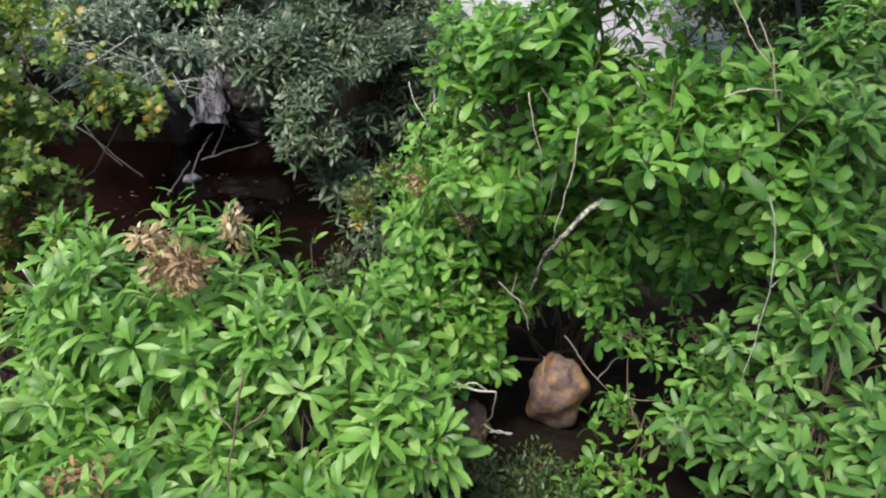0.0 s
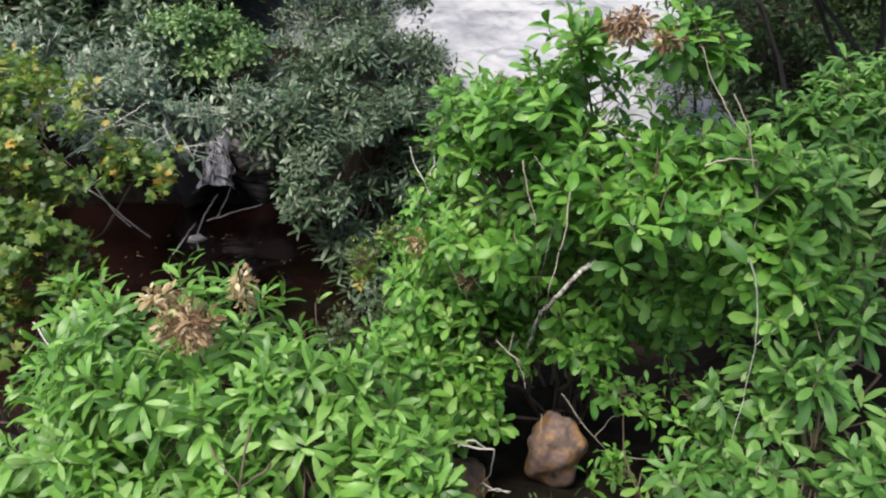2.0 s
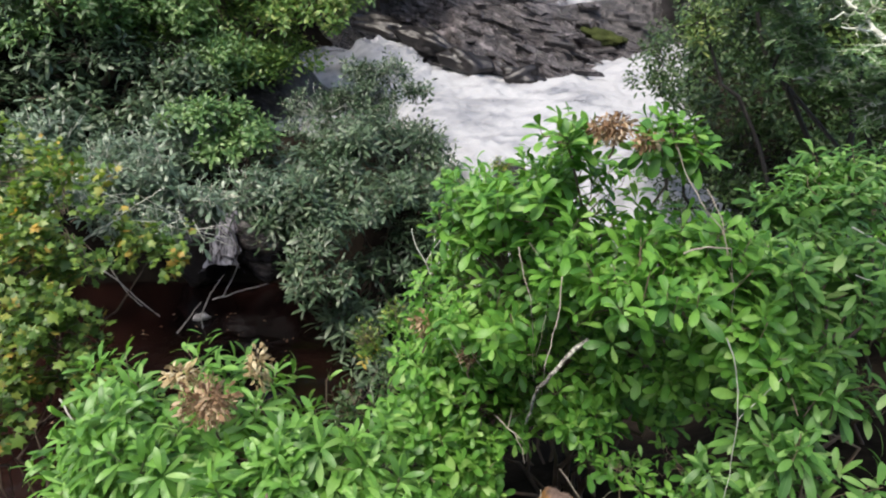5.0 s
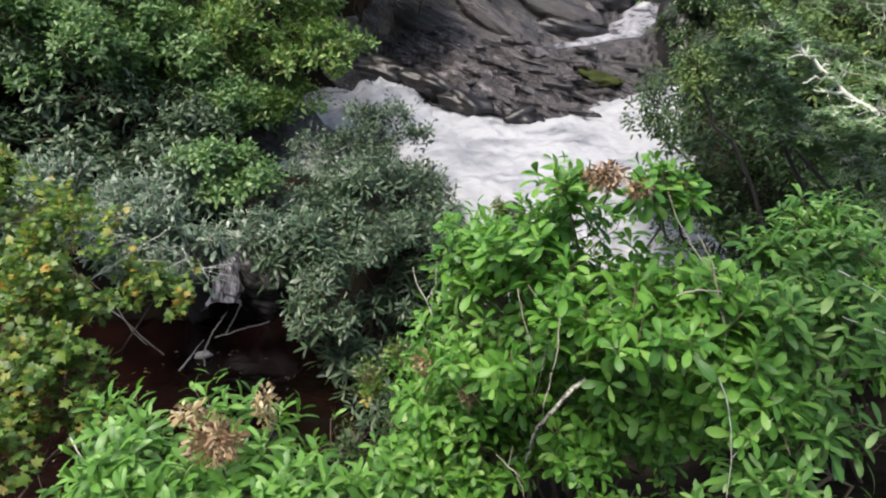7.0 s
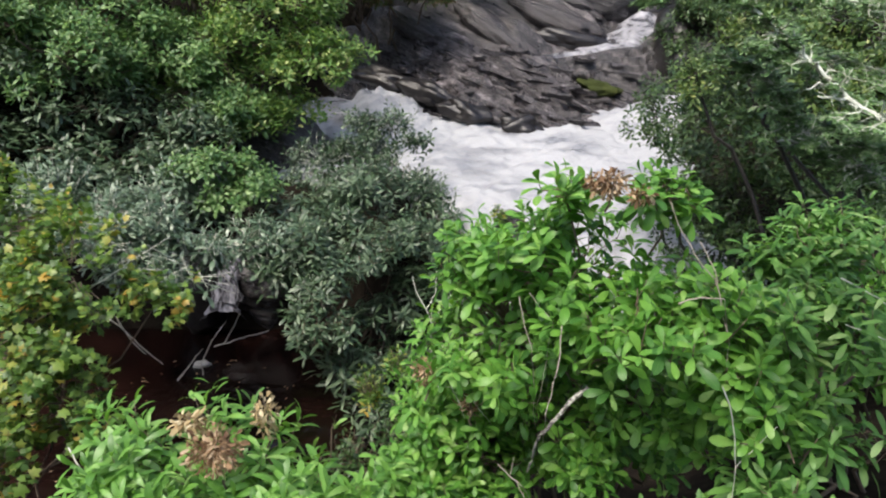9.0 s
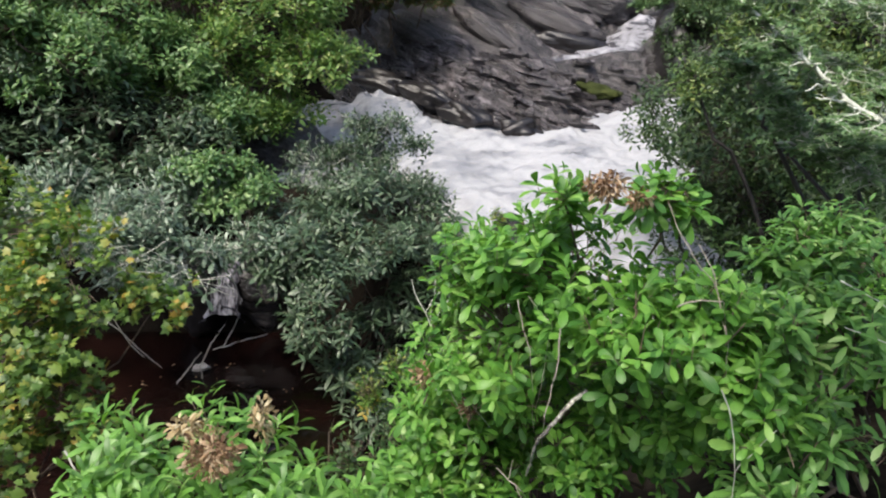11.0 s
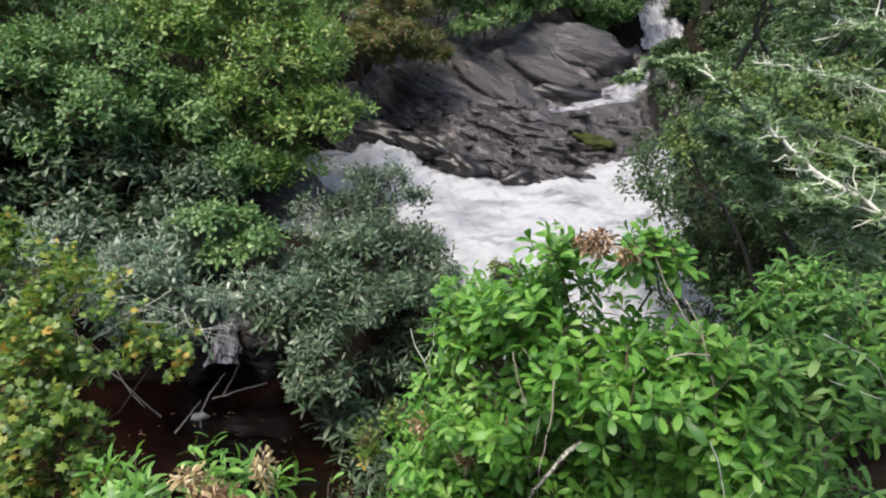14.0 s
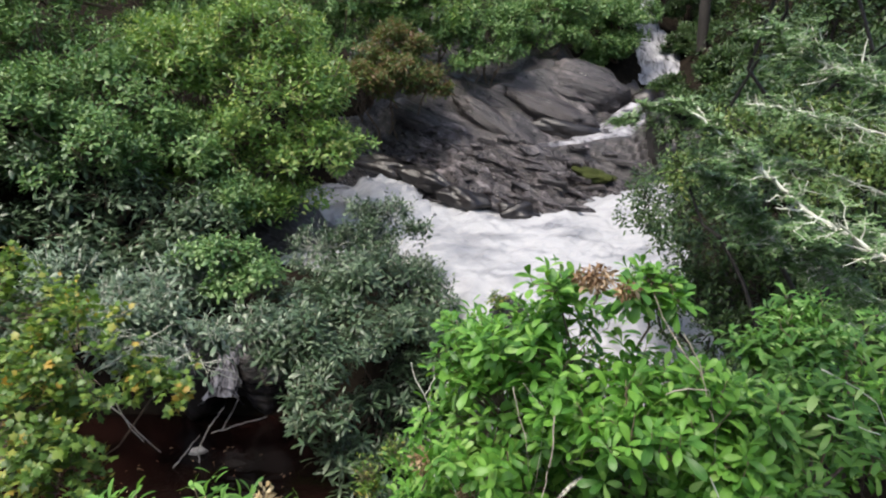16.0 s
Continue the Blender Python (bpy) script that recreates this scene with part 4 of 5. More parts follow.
plant("rhododendron", "dark rhododendron thicket on the shaded bank", "rhododendron",
      [(-3.6, 7.2, 2.1, 0.7, 0.6, 0.5), (-4.4, 7.0, 2.3, 0.8, 0.7, 0.6), (-2.8, 7.5, 2.0, 0.6, 0.5, 0.45), (-5.3, 6.9, 2.5, 0.8, 0.7, 0.6), (-4.0, 6.5, 1.8, 0.7, 0.5, 0.5),
       (-3.9, 7.5, 2.65, 0.7, 0.5, 0.4), (-4.7, 7.4, 2.9, 0.7, 0.6, 0.4), (-3.1, 7.7, 2.45, 0.6, 0.5, 0.4)],
      (-4.2, 7.9, 1.2), "rhodo", LEAF_RHODO, 800, 9, 0.15, (50, 105), seed=71, thick=0.03, group="rhododendrons", stems=0.1, clump=0.3, depth=0.55, up=0.7)
plant("tree", "broad green tree on the steep bank", "tree",
      [(-5.0, 8.8, 3.9, 1.1, 1.0, 0.8), (-4.1, 8.6, 3.5, 0.8, 0.7, 0.7), (-6.3, 9.0, 4.3, 1.2, 1.0, 1.0), (-5.6, 9.6, 5.0, 1.2, 1.0, 0.8), (-6.0, 7.0, 3.0, 1.0, 0.9, 0.9)],
      (-5.2, 9.4, 1.9), "small", LEAF_DEEP, 2800, 8, 0.105, (35, 100), seed=13, thick=0.07, group="bank trees", stems=0.08, tufts=26, clump=0.2, depth=0.5, up=0.6)
# ---- behind the rock ----
plant("shrub", "rust-tinged shrub overhanging the rock slab", "shrub",
      [(-0.85, 12.4, 3.65, 0.75, 0.65, 0.5), (-0.25, 12.6, 3.5, 0.5, 0.5, 0.36), (-1.5, 12.4, 3.5, 0.65, 0.65, 0.5), (-0.9, 12.7, 4.2, 0.7, 0.6, 0.45)],
      (-0.9, 13.4, 2.9), "small", LEAF_RUST, 2000, 8, 0.095, (35, 100), seed=14, thick=0.03, group="slope shrubs", stems=0.1, clump=0.2)
for x, y, z, w, mat, seed in ((0.9, 14.2, 4.5, 0.8, LEAF_DEEP, 15), (2.3, 15.3, 4.8, 0.8, LEAF_DEEP, 16), (-0.4, 14.6, 5.0, 1.2, LEAF_TREE, 17), (3.9, 16.2, 4.7, 0.8, LEAF_DEEP, 18),
                              (-2.6, 13.2, 4.8, 1.2, LEAF_DEEP, 19), (-1.7, 14.2, 5.0, 0.9, LEAF_DEEP, 77), (-0.75, 14.3, 5.0, 0.6, LEAF_DEEP, 79), (-3.9, 11.0, 5.3, 0.9, LEAF_DEEP, 78), (1.4, 16.5, 5.8, 1.4, LEAF_DEEP, 20), (-4.5, 12.5, 5.3, 1.4, LEAF_TREE, 29), (3.2, 18.5, 6.4, 1.5, LEAF_DEEP, 30), (-7.5, 12.0, 6.0, 1.6, LEAF_DEEP, 31)):
    plant("shrub", "leafy green shrub on the slope above the rock", "shrub",
          [(x, y, z, w, 0.8 * w, 0.65 * w), (x - 0.8 * w, y + 0.3, z - 0.1, 0.8 * w, 0.7 * w, 0.55 * w), (x + 0.7 * w, y + 0.2, z + 0.1, 0.7 * w, 0.7 * w, 0.55 * w),
           (x - 0.3 * w, y - 0.25, z - 0.75 * w, 0.8 * w, 0.6 * w, 0.45 * w), (x + 0.5 * w, y - 0.2, z - 0.6 * w, 0.6 * w, 0.5 * w, 0.4 * w)],
          (x, y + 0.4, 0), "small", mat, 1050, 8, 0.11, (35, 100), seed=seed, thick=0.03, group="slope shrubs", stems=0.06, clump=0.15)
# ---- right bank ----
# The last four lobes are unseen upper crown, added to shade the bank.
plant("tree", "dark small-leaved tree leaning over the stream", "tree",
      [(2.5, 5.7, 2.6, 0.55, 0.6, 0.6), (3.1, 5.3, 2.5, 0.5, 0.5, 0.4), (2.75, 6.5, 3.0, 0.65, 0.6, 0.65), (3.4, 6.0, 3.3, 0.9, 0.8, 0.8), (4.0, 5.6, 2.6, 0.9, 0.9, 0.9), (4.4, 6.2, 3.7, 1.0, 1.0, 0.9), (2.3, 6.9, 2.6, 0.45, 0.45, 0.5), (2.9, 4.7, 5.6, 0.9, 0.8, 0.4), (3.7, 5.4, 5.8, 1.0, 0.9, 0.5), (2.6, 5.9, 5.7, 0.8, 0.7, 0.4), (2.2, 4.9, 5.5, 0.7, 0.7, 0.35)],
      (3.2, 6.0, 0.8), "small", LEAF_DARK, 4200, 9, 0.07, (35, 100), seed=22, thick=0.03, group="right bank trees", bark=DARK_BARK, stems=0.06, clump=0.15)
# Low side of the tree, set apart with dark leaves for the shade there.
plant("shrub", "low dark foliage added for the shade at the stream's edge", "shrub",
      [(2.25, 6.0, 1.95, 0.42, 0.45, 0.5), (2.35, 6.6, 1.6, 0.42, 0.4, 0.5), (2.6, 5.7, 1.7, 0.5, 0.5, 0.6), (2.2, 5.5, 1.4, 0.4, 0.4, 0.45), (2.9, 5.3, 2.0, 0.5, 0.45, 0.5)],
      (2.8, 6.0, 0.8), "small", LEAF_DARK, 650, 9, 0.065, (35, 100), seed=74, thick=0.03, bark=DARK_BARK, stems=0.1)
plant("shrub", "leafy green shrub on the shaded bank", "shrub",
      [(2.2, 2.8, 2.45, 0.55, 0.5, 0.5), (2.9, 2.6, 2.7, 0.6, 0.6, 0.6), (2.0, 3.4, 1.7, 0.6, 0.5, 0.5)],
      (2.5, 3.1, 1.2), "broad", LEAF_MID, 620, 9, 0.1, (30, 100), seed=32, thick=0.014, clump=0.1)
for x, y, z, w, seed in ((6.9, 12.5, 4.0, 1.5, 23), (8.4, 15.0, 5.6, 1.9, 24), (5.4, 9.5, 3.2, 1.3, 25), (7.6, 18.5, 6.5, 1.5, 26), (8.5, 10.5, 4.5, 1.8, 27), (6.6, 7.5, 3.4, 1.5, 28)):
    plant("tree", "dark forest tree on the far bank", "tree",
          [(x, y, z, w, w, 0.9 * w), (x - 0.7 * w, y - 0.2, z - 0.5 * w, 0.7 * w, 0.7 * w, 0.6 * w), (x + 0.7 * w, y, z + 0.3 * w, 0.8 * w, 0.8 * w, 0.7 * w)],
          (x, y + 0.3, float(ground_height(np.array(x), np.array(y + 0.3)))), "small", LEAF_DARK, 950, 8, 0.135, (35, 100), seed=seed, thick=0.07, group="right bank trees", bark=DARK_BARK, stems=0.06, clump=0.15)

for x, y, z, w, mat, seed in ((4.3, 18.6, 5.1, 0.6, LEAF_DEEP, 75), (6.1, 17.3, 4.3, 0.5, LEAF_DARK, 94), (6.5, 17.0, 3.8, 0.6, LEAF_DARK, 95), (6.2, 18.4, 5.2, 0.6, LEAF_DARK, 96), (5.6, 13.6, 3.9, 0.5, LEAF_DARK, 97), (5.35, 13.2, 3.2, 0.45, LEAF_DARK, 98), (7.3, 18.3, 5.2, 0.7, LEAF_DARK, 76), (4.05, 16.9, 4.9, 0.55, LEAF_TREE, 67), (4.75, 15.0, 3.1, 0.45, LEAF_DARK, 68), (3.8, 16.0, 4.0, 0.45, LEAF_DEEP, 69), (6.7, 15.6, 3.6, 0.7, LEAF_DARK, 70), (4.7, 12.6, 2.9, 0.75, LEAF_DARK, 61), (4.9, 10.8, 2.3, 0.8, LEAF_DARK, 62), (7.0, 16.6, 4.4, 0.9, LEAF_DARK, 63), (4.3, 17.8, 5.6, 0.8, LEAF_DEEP, 64), (5.0, 20.5, 7.2, 1.2, LEAF_DEEP, 65), (8.0, 20.5, 7.5, 1.4, LEAF_DARK, 66)):
    plant("shrub", "dark green shrub hanging over the gorge", "shrub",
          [(x, y, z, w, 0.8 * w, 0.65 * w), (x - 0.6 * w, y, z - 0.5 * w, 0.7 * w, 0.7 * w, 0.55 * w), (x + 0.7 * w, y + 0.2, z + 0.2, 0.7 * w, 0.7 * w, 0.55 * w)],
          (x + 0.3, y + 0.4, float(ground_height(np.array(x + 0.3), np.array(y + 0.4)))), "small", mat, 900, 8, 0.1, (35, 100), seed=seed, thick=0.03, group="gorge shrubs", stems=0.15)
tree_base = float(ground_height(np.array(6.05), np.array(16.3)))
v, f = tubes([(bend((0, 0, 0), (-0.1, 0.1, 5.5), 0, 0.006, 12, 5), 0.13, 0.09)], 10)
pole = thing("bare_tree", (6.05, 16.3, tree_base), "slim dark bare trunk standing beside the waterfall", "tree")
part_mesh("trunk", mesh_from("trunk", v, f, DARK_BARK), pole)

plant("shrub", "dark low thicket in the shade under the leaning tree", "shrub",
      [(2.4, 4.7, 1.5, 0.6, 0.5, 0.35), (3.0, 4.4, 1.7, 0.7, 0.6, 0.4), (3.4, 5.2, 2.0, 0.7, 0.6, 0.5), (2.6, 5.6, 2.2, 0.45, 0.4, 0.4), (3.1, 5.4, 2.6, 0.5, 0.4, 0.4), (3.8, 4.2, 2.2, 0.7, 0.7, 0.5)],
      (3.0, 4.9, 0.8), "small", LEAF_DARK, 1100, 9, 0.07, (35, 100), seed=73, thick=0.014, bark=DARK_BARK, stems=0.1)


plant("tree", "olive-green leafy tree reaching out behind the hemlock", "tree",
      [(2.15, 4.2, 3.8, 0.38, 0.4, 0.22), (2.6, 4.2, 3.88, 0.42, 0.4, 0.24), (2.1, 4.6, 3.85, 0.28, 0.3, 0.16), (2.4, 4.0, 3.6, 0.4, 0.35, 0.24), (1.98, 5.2, 3.4, 0.22, 0.3, 0.18), (2.7, 3.8, 3.55, 0.4, 0.4, 0.3)],
      (3.1, 4.4, 0.8), "small", LEAF_OLIVE, 1300, 8, 0.062, (35, 100), seed=99, thick=0.03, group="right bank trees", bark=DARK_BARK, stems=0.25, clump=0.35, depth=0.6)


# ---- hemlock boughs ----
def bough(points, reach, parent, shift, rr, thick):
    """A lichen-grey crooked limb with jagged side twigs and flat needle sprays; gives back the needles' places and ways."""
    pts = np.array(points, float)
    n = 34
    s = np.linspace(0, len(pts) - 1, n)
    line = np.stack([np.interp(s, np.arange(len(pts)), pts[:, k]) for k in range(3)], -1)
    line += 0.004 * np.stack([fbm(line[:, 0] * 14 + k, line[:, 1] * 14, line[:, 2] * 14, 4) for k in range(3)], -1) + rr.normal(0, 0.003, line.shape)
    runs, stalks = [(line, thick * 0.5, thick)], []
    d = unit(np.gradient(line, axis=0))
    for i in range(n - 1):
        for side in (-1, 1, -1, 1):
            if rr.random() < 0.2:
                continue
            out = unit(np.cross(d[i], (0, 0, 1.0))) * side
            way = unit(out * rr.uniform(0.4, 1.0) - d[i] * rr.uniform(0.1, 0.9) + rr.normal(0, 0.35, 3))
            long = reach * rr.uniform(0.35, 1.1) * (0.28 + 0.72 * min(1, i / 15))
            run = bend(line[i], line[i] + way * long - np.array([0, 0, 0.12 * long]), 0.0, 0.045, 5, int(rr.integers(1e6)))
            bare = rr.random() < 0.36
            runs.append((run, thick * (0.5 if bare else 0.3), thick * 0.16))
            if bare:
                run = run[:3]
            else:
                stalks.append(run)
            for q in range(1, len(run)):
                for sd in (-1, 1):
                    if rr.random() < 0.2:
                        continue
                    ahead = unit(run[q] - run[q - 1])
                    l2 = long * rr.uniform(0.2, 0.5)
                    w2 = unit(unit(np.cross(ahead, (0, 0, 1.0))) * sd * 0.8 + ahead * 0.6 + rr.normal(0, 0.25, 3))
                    run2 = bend(run[q], run[q] + w2 * l2 - np.array([0, 0, 0.15 * l2]), 0, 0.05, 4, int(rr.integers(1e6)))
                    runs.append((run2, thick * 0.14, thick * 0.06))
                    if not bare:
                        stalks.append(run2)
    v, f = tubes(runs, 4)
    part_mesh("limb", mesh_from("limb", v - shift, f, LICHEN), parent, "pale lichen-covered limb")
    place, ahead = [], []
    for run in stalks:
        total = np.linalg.norm(np.diff(run, axis=0), axis=1).sum()
        k = max(6, int(total / 0.0032))
        q = rr.random(k) * (len(run) - 1)
        p = np.stack([np.interp(q, np.arange(len(run)), run[:, c]) for c in range(3)], -1)
        along = unit(run[-1] - run[0])
        o = unit(np.cross(along, (0, 0, 1.0)))
        sd = np.where(rr.random(k) < 0.5, -1.0, 1.0)[:, None]
        place.append(p)
        ahead.append(unit(o * sd * 0.9 + along * 0.45 + rr.normal(0, 0.25, (k, 3))))
    return np.concatenate(place), np.concatenate(ahead)


def hemlock(base, boughs, seed):
    rr = np.random.default_rng(seed)
    holder = thing("hemlock", base, "hemlock with feathery green needles on lichen-pale limbs", "conifer tree")
    shift = np.array(base, float)
    v, f = tubes([(bend(base, (base[0] - 0.1, base[1] + 0.1, 6.4), 0, 0.01, 12, seed), 0.09, 0.03)], 8)
    part_mesh("trunk", mesh_from("trunk", v - shift, f, LICHEN), holder)
    template = leaf_template("needle")
    for points, reach, thick in boughs:
        place, ahead = bough(points, reach, holder, shift, rr, thick)
        up = unit(np.array([0, 0, 1.0]) + rr.normal(0, 0.25, place.shape))
        v, f = scatter(template, place, frames(ahead, up), rr.uniform(0.014, 0.023, len(place)), np.full(len(place), 2.0))
        part_mesh("needle_spray", mesh_from("needle_spray", v - shift, f, NEEDLE), holder, kind="stuff")


hemlock((2.1, 1.6, 1.5), [
    ([(0.62, 1.34, 4.33), (0.71, 1.30, 4.26), (0.75, 1.28, 4.22), (0.80, 1.26, 4.18), (0.86, 1.22, 4.12), (0.96, 1.18, 4.06), (1.05, 1.15, 4.00), (1.3, 1.2, 3.9), (2.05, 1.6, 3.5)], 0.12, 0.0078),
    ([(0.84, 1.40, 3.97), (0.93, 1.36, 3.96), (0.99, 1.32, 3.92), (1.05, 1.28, 3.90), (1.12, 1.24, 3.86), (1.4, 1.3, 3.75), (2.08, 1.6, 3.4)], 0.1, 0.0072),
    ([(0.86, 1.50, 4.53), (0.89, 1.45, 4.48), (0.97, 1.40, 4.44), (1.06, 1.30, 4.40), (1.4, 1.4, 4.3), (2.02, 1.6, 4.1)], 0.14, 0.0065),
    ([(0.66, 1.40, 4.17), (0.75, 1.38, 4.14), (0.80, 1.36, 4.08), (0.84, 1.35, 4.01), (0.9, 1.32, 3.97)], 0.08, 0.0045),
    ([(0.93, 1.36, 3.94), (1.01, 1.30, 3.98), (1.10, 1.25, 4.04), (1.5, 1.4, 4.0), (2.05, 1.6, 3.8)], 0.08, 0.005),
    ([(0.47, 1.50, 4.28), (0.54, 1.45, 4.33), (0.63, 1.38, 4.35), (0.70, 1.31, 4.27)], 0.04, 0.0035),
    ([(0.92, 1.85, 4.13), (1.05, 1.82, 4.12), (1.2, 1.8, 4.1), (1.6, 1.7, 3.95), (2.05, 1.65, 3.8)], 0.15, 0.004),
    ([(0.97, 1.85, 4.3), (1.1, 1.82, 4.28), (1.27, 1.8, 4.24), (1.6, 1.75, 4.15), (2.04, 1.65, 4.0)], 0.15, 0.004),
    ([(1.05, 1.85, 3.88), (1.2, 1.82, 3.9), (1.45, 1.8, 3.85), (2.06, 1.65, 3.6)], 0.09, 0.0035),
    ], 41)


# ---- bare twigs and dead wood ----
def twig(name, label, lines, thick, mat, seed=0, category="twig"):
    """One piece of dead wood: a first line and its side twigs."""
    base = lines[0][0]
    runs = []
    for k, line in enumerate(lines):
        pts = np.array(line, float)
        s = np.linspace(0, len(pts) - 1, 8 * len(pts))
        p = np.stack([np.interp(s, np.arange(len(pts)), pts[:, c]) for c in range(3)], -1)
        p += (0.004 + 0.3 * thick) * np.stack([fbm(p[:, 0] * 14 + seed, p[:, 1] * 14 + c, p[:, 2] * 14, 3) for c in range(3)], -1)
        runs.append((p, thick * (1 if k == 0 else 0.7), thick * 0.45))
    v, f = tubes(runs, 6)
    ob = new(name, mesh_from(name, v - np.array(base), f, mat))
    ob.location = base
    return tagged(ob, label, category)


twig("broken_branch", "pale broken branch stub poking out of the shrub", [[(0.55, 1.95, 2.81), (0.46, 1.88, 2.78), (0.35, 1.78, 2.72), (0.33, 1.95, 2.4)]], 0.0115, MOTTLED, 1, "branch")
twig("twig", "thin bare pinkish twig in the shrub", [[(0.42, 1.90, 3.13), (0.41, 1.85, 3.02), (0.38, 1.80, 2.90), (0.36, 1.76, 2.82), (0.4, 2.0, 2.5)]], 0.0028, DEADWOOD, 2)
twig("twig", "thin forked bare twig among green leaves", [[(0.28, 2.10, 3.14), (0.30, 2.05, 3.04), (0.33, 2.00, 2.96), (0.38, 2.1, 2.5)], [(0.32, 2.10, 3.16), (0.37, 2.08, 3.10), (0.42, 2.06, 3.06), (0.38, 2.1, 2.6)]], 0.0024, DEADWOOD, 3)
twig("twig", "bare grey forked twig on the shrub's face", [[(0.86, 1.5, 3.14), (0.9, 1.5, 3.05), (0.93, 1.5, 2.97), (0.95, 1.48, 2.82), (0.96, 1.45, 2.4)], [(0.95, 1.48, 2.84), (1.01, 1.5, 2.9), (1.06, 1.5, 2.99)]], 0.0026, LICHEN, 4)
twig("twig", "bare pale twig reaching over the leaves", [[(0.78, 1.75, 3.30), (0.84, 1.72, 3.34), (0.92, 1.72, 3.34), (1.0, 1.8, 3.1)], [(0.77, 1.96, 3.59), (0.83, 1.90, 3.47), (0.85, 1.85, 3.43), (0.91, 1.80, 3.37), (0.95, 1.72, 3.2)]], 0.0028, DEADWOOD, 5)
twig("twig", "grey bare twig arching at the shrub's edge", [[(1.40, 1.90, 3.32), (1.48, 1.85, 3.29), (1.56, 1.80, 3.24), (1.7, 1.8, 3.0)], [(1.33, 1.70, 3.25), (1.41, 1.70, 3.22), (1.49, 1.65, 3.20), (1.6, 1.75, 3.1)]], 0.0028, LICHEN, 6)
twig("twig", "long bare twig hanging down the shrub", [[(0.86, 1.86, 3.48), (0.91, 1.81, 3.39), (0.95, 1.76, 3.25), (0.96, 1.71, 3.16), (0.95, 1.66, 3.0)]], 0.0022, DEADWOOD, 7)
twig("twig", "forked bare twig at the rhododendron's foot", [[(-0.1, 5.0, 0.5), (-0.11, 4.95, 1.1), (-0.11, 4.9, 1.36), (-0.16, 4.9, 1.52), (-0.24, 4.95, 1.66), (-0.27, 5.0, 1.77)], [(-0.11, 4.9, 1.36), (-0.1, 4.9, 1.61), (0.03, 4.95, 1.74)], [(-0.15, 4.9, 1.5), (-0.07, 4.9, 1.66), (-0.06, 4.95, 1.85)], [(-0.1, 4.9, 1.4), (0.0, 4.88, 1.55), (0.07, 4.9, 1.66)]], 0.0075, LICHEN, 8)
twig("twig", "pale bare twig hanging over the dark pool", [[(-2.9, 4.0, 2.1), (-2.50, 4.10, 1.92), (-2.38, 4.10, 1.82), (-2.29, 4.15, 1.63), (-2.17, 4.20, 1.42)], [(-2.40, 4.10, 1.90), (-2.32, 4.10, 1.70), (-2.23, 4.10, 1.58)]], 0.006, PALE_WOOD, 9)
twig("dead_branch", "pale dead branch lying at the pool's edge", [[(-2.65, 6.10, 0.0), (-2.65, 6.10, 0.16), (-2.45, 6.00, 0.52), (-2.24, 5.90, 0.80)], [(-2.4, 5.9, 0.5), (-2.26, 5.80, 0.59), (-2.07, 5.80, 0.66), (-1.79, 5.80, 0.75)], [(-2.25, 5.80, 0.61), (-2.13, 5.80, 0.81), (-2.06, 5.80, 0.94)]], 0.0095, PALE_WOOD, 10, "branch")
twig("dead_branch", "small dead branch lying in the dark pool", [[(-2.90, 6.00, 0.0), (-2.74, 6.00, 0.2), (-2.57, 6.00, 0.41)]], 0.008, PALE_WOOD, 11, "branch")
twig("twig", "bare grey twig crossing the maple leaves", [[(-2.9, 4.2, 1.9), (-2.49, 4.30, 2.12), (-2.31, 4.40, 2.23), (-2.08, 4.50, 2.35)], [(-2.5, 4.2, 1.85), (-2.33, 4.20, 1.96), (-2.18, 4.30, 2.05), (-1.94, 4.40, 2.16)]], 0.006, LICHEN, 12)
fan = np.random.default_rng(81)
for k, (x, y, z) in enumerate(((-2.6, 5.1, 1.7), (-2.2, 4.95, 1.65), (-1.8, 5.1, 1.6), (-2.9, 5.0, 1.8))):
    lines = [[(x - 0.15, y + 0.5, z - 0.4), (x, y, z), (x + fan.uniform(-0.1, 0.1), y - 0.25, z + 0.4), (x + fan.uniform(-0.3, 0.3), y - 0.35, z + 0.62)]]
    for _ in range(5):
        lines.append([(x, y - 0.1, z + fan.uniform(0.0, 0.3)), (x + fan.uniform(-0.25, 0.25), y - 0.3, z + fan.uniform(0.2, 0.5)), (x + fan.uniform(-0.5, 0.5), y - fan.uniform(0.3, 0.5), z + fan.uniform(0.3, 0.75))])
    twig("bare_branch", "bare grey branch with fine twigs in the thicket", lines, 0.004, LICHEN, 30 + k, "branch")
twig("twig", "brown forked stem among bright leaves", [[(-0.50, 1.15, 2.87), (-0.51, 1.10, 2.8), (-0.53, 1.05, 2.72), (-0.55, 0.95, 2.58), (-0.6, 1.1, 2.2)], [(-0.62, 1.15, 2.78), (-0.58, 1.10, 2.75), (-0.53, 1.05, 2.73)], [(-0.43, 1.05, 2.83), (-0.53, 1.05, 2.72)]], 0.004, BARK, 13)
twig("twig", "long pale twig at the edge of the bright shrub", [[(-1.44, 1.78, 2.67), (-1.41, 1.75, 2.64), (-1.33, 1.7, 2.54), (-1.2, 1.62, 2.5), (-1.09, 1.55, 2.51), (-0.95, 1.45, 2.3)]], 0.0035, PALE_WOOD, 14)
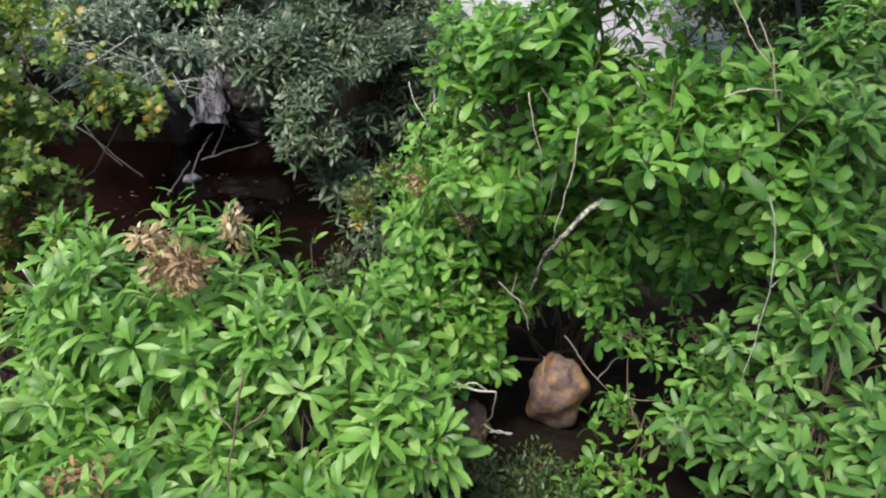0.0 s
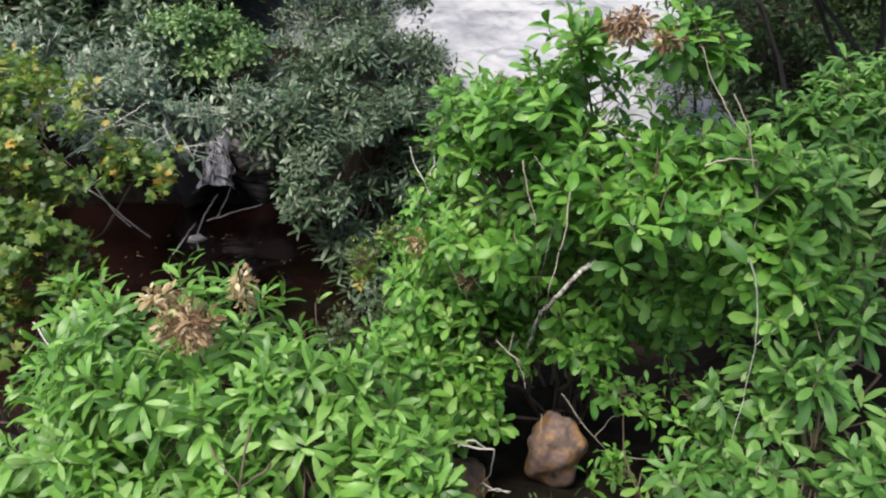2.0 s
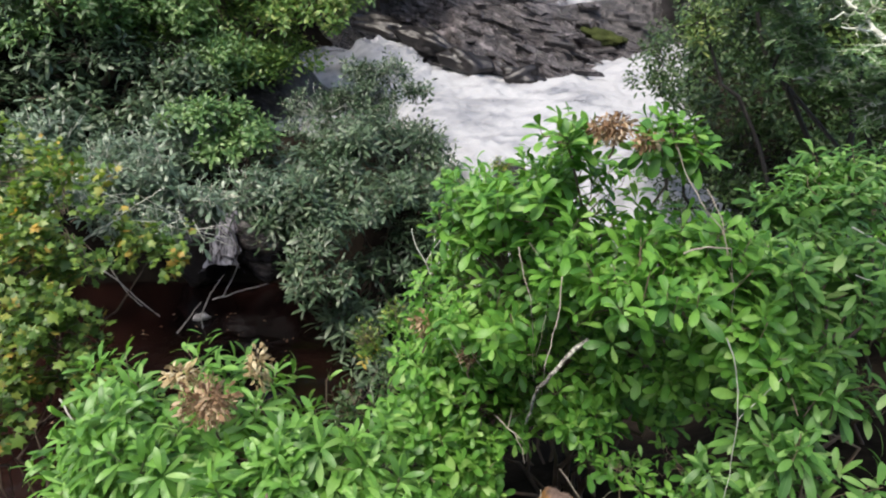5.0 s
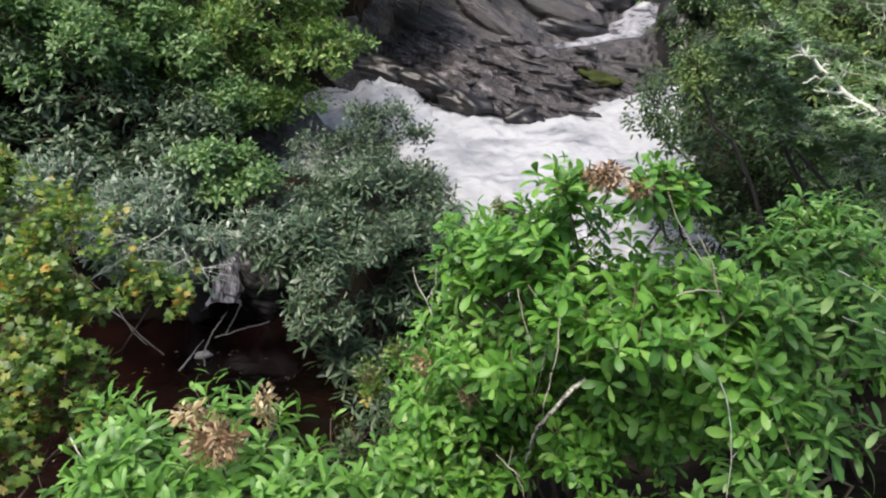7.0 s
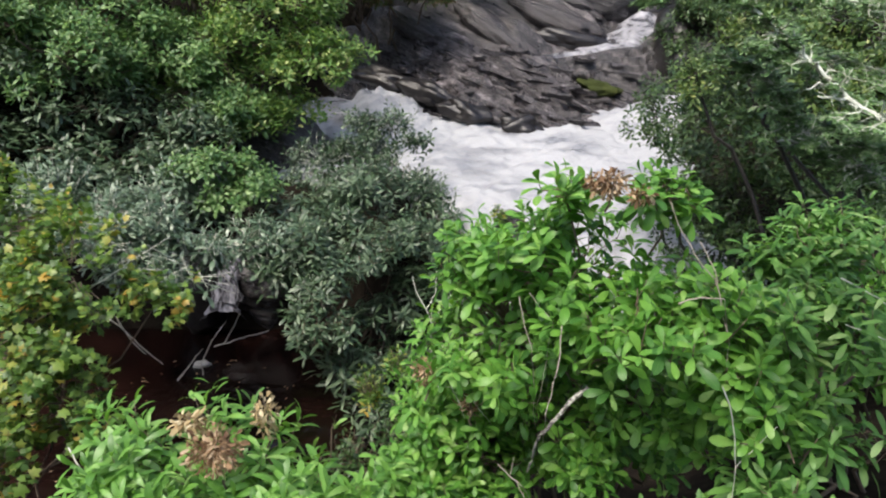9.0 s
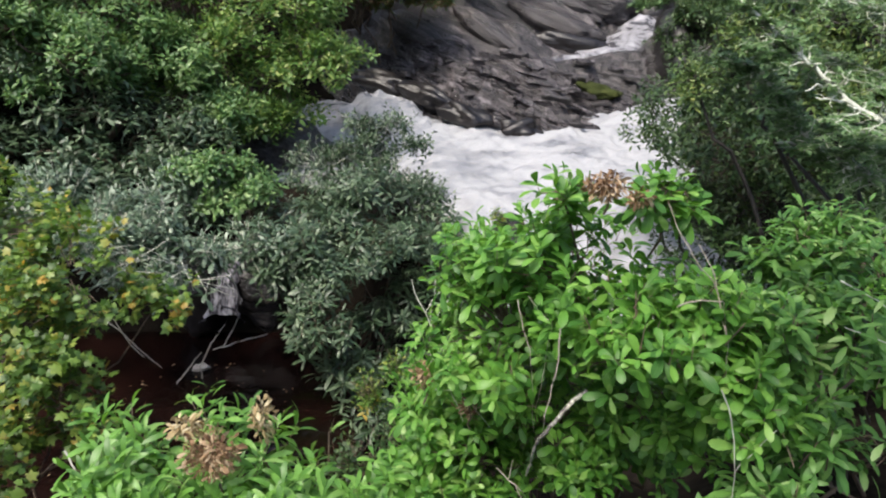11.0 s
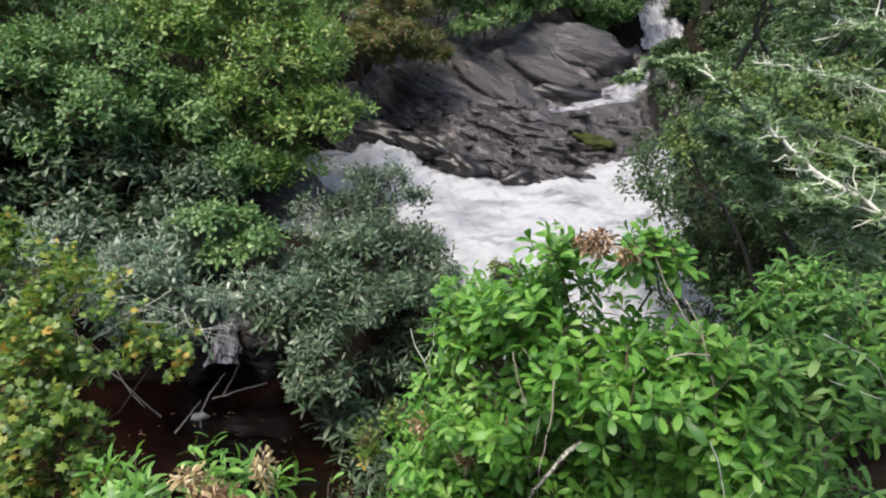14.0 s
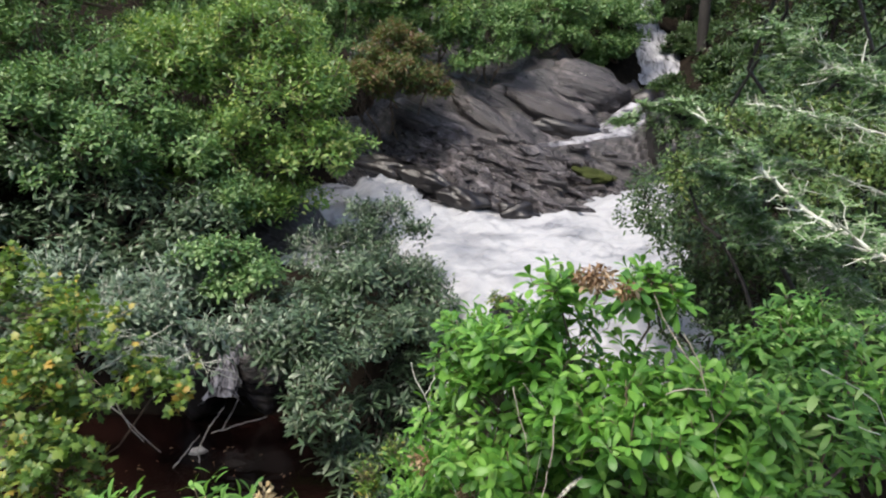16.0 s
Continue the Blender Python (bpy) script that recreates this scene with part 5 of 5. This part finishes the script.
twig("twig", "curled white lichen-covered twig on a tan stone", [[(0.04, 1.75, 2.09), (0.08, 1.75, 2.05), (0.12, 1.75, 2.04), (0.21, 1.75, 2.03), (0.2, 1.8, 1.8), (0.16, 1.9, 1.6)], [(0.06, 1.75, 2.04), (0.1, 1.75, 2.08), (0.13, 1.75, 2.08), (0.17, 1.75, 2.04)], [(0.17, 1.8, 1.75), (0.18, 1.7, 1.86), (0.22, 1.7, 1.83), (0.28, 1.7, 1.83)], [(0.19, 1.7, 1.83), (0.23, 1.68, 1.87), (0.27, 1.68, 1.85)]], 0.0055, PALE_WOOD, 15)
twig("twig", "bare pinkish forked twig in a gap of the shrub", [[(0.21, 1.95, 2.43), (0.26, 1.94, 2.38), (0.31, 1.9, 2.36), (0.36, 2.0, 2.2)], [(0.26, 1.94, 2.38), (0.27, 1.95, 2.43), (0.28, 1.95, 2.47)], [(0.29, 1.92, 2.36), (0.32, 1.9, 2.3), (0.33, 1.88, 2.24)]], 0.003, DEADWOOD, 17)
twig("twig", "thin pale twig beside withered leaves in the shrub", [[(-0.05, 2.3, 2.57), (0.04, 2.25, 2.6), (0.12, 2.2, 2.56), (0.2, 2.25, 2.4)], [(0.02, 2.26, 2.6), (0.06, 2.22, 2.54), (0.08, 2.2, 2.48)]], 0.0026, LICHEN, 18)
twig("twig", "thin bare twig lying across a tan stone", [[(0.53, 2.10, 1.98), (0.64, 2.05, 1.83), (0.74, 2.00, 1.73)], [(0.70, 2.00, 1.73), (0.84, 1.95, 1.73), (1.00, 1.90, 1.77)], [(0.45, 2.10, 1.85), (0.45, 2.05, 1.75), (0.47, 2.00, 1.6)], [(0.70, 2.05, 1.75), (0.78, 2.10, 1.83), (0.89, 2.10, 1.87), (0.99, 2.10, 1.94)]], 0.0035, DEADWOOD, 16)


# ---- dead leaf clusters ----
def dead_cluster(place, radii, count, size, seed, label, mat=LEAF_DEAD):
    rr = np.random.default_rng(seed)
    d = unit(rr.normal(size=(count, 3)))
    p = d * np.array(radii) * (rr.random((count, 1)) ** 0.5)
    turns = frames(unit(d + rr.normal(0, 0.7, d.shape) - np.array([0, 0, 0.5])), unit(d + rr.normal(0, 0.5, d.shape)))
    holder = thing("dead_leaf_cluster", place, label, "dead leaves", "dead leaf clusters")
    v, f = scatter(leaf_template("lance"), p, turns, rr.uniform(0.5, 1.5, count) * size, rr.uniform(0.6, 1.7, count))
    part_mesh("leaf_mass", mesh_from("leaf_mass", v, f, mat), holder, kind="stuff")
    run = [(bend((0, 0, -radii[2] * 2.5), (0, 0, radii[2] * 0.8), 0, 0.05, 6, seed), 0.005, 0.003)]
    v, f = tubes(run, 5)
    part_mesh("stem", mesh_from("stem", v, f, BARK), holder)


dead_cluster((-0.82, 1.62, 2.8), (0.1, 0.08, 0.09), 620, 0.026, 51, "withered brown leaf cluster on the bright shrub")
dead_cluster((-0.93, 1.71, 2.84), (0.06, 0.04, 0.03), 170, 0.03, 52, "cream and tan withered leaves on the bright shrub", LEAF_CREAM)
dead_cluster((-0.67, 1.76, 2.83), (0.04, 0.035, 0.09), 220, 0.026, 53, "upright tan withered shoot on the bright shrub", LEAF_CREAM)
dead_cluster((-0.10, 2.32, 2.64), (0.05, 0.05, 0.065), 200, 0.024, 54, "withered brown leaf cluster in green leaves")
dead_cluster((0.11, 2.22, 2.54), (0.06, 0.05, 0.05), 130, 0.028, 58, "dry brown curled leaves in a gap of the shrub")
dead_cluster((0.58, 2.08, 3.62), (0.075, 0.05, 0.045), 420, 0.026, 55, "withered orange-brown leaf cluster atop the shrub")
dead_cluster((0.68, 2.0, 3.6), (0.04, 0.04, 0.025), 120, 0.026, 56, "withered tan leaves atop the shrub")
dead_cluster((-0.93, 1.00, 2.6), (0.09, 0.05, 0.05), 160, 0.032, 57, "reddish withered leaves low in the bright shrub")

# ---- leaves afloat on the pool ----
rr = np.random.default_rng(61)
n = 70
p = np.stack([rr.uniform(-3.6, -1.6, n), rr.uniform(4.4, 6.4, n), np.full(n, 0.03)], -1)
way = rr.uniform(0, 6.28, n)
flat_turns = frames(np.stack([np.cos(way), np.sin(way), 0.05 * np.ones(n)], -1), unit(np.array([0, 0, 1.0]) + rr.normal(0, 0.12, (n, 3))))
v, f = scatter(leaf_template("broad"), p, flat_turns, rr.uniform(0.02, 0.05, n), rr.uniform(0.7, 1.2, n))
ob = new("floating_leaves", mesh_from("floating_leaves", v, f, LEAF_DEAD))
tagged(ob, "small fallen leaves floating on the dark pool", "fallen leaves", kind="stuff")
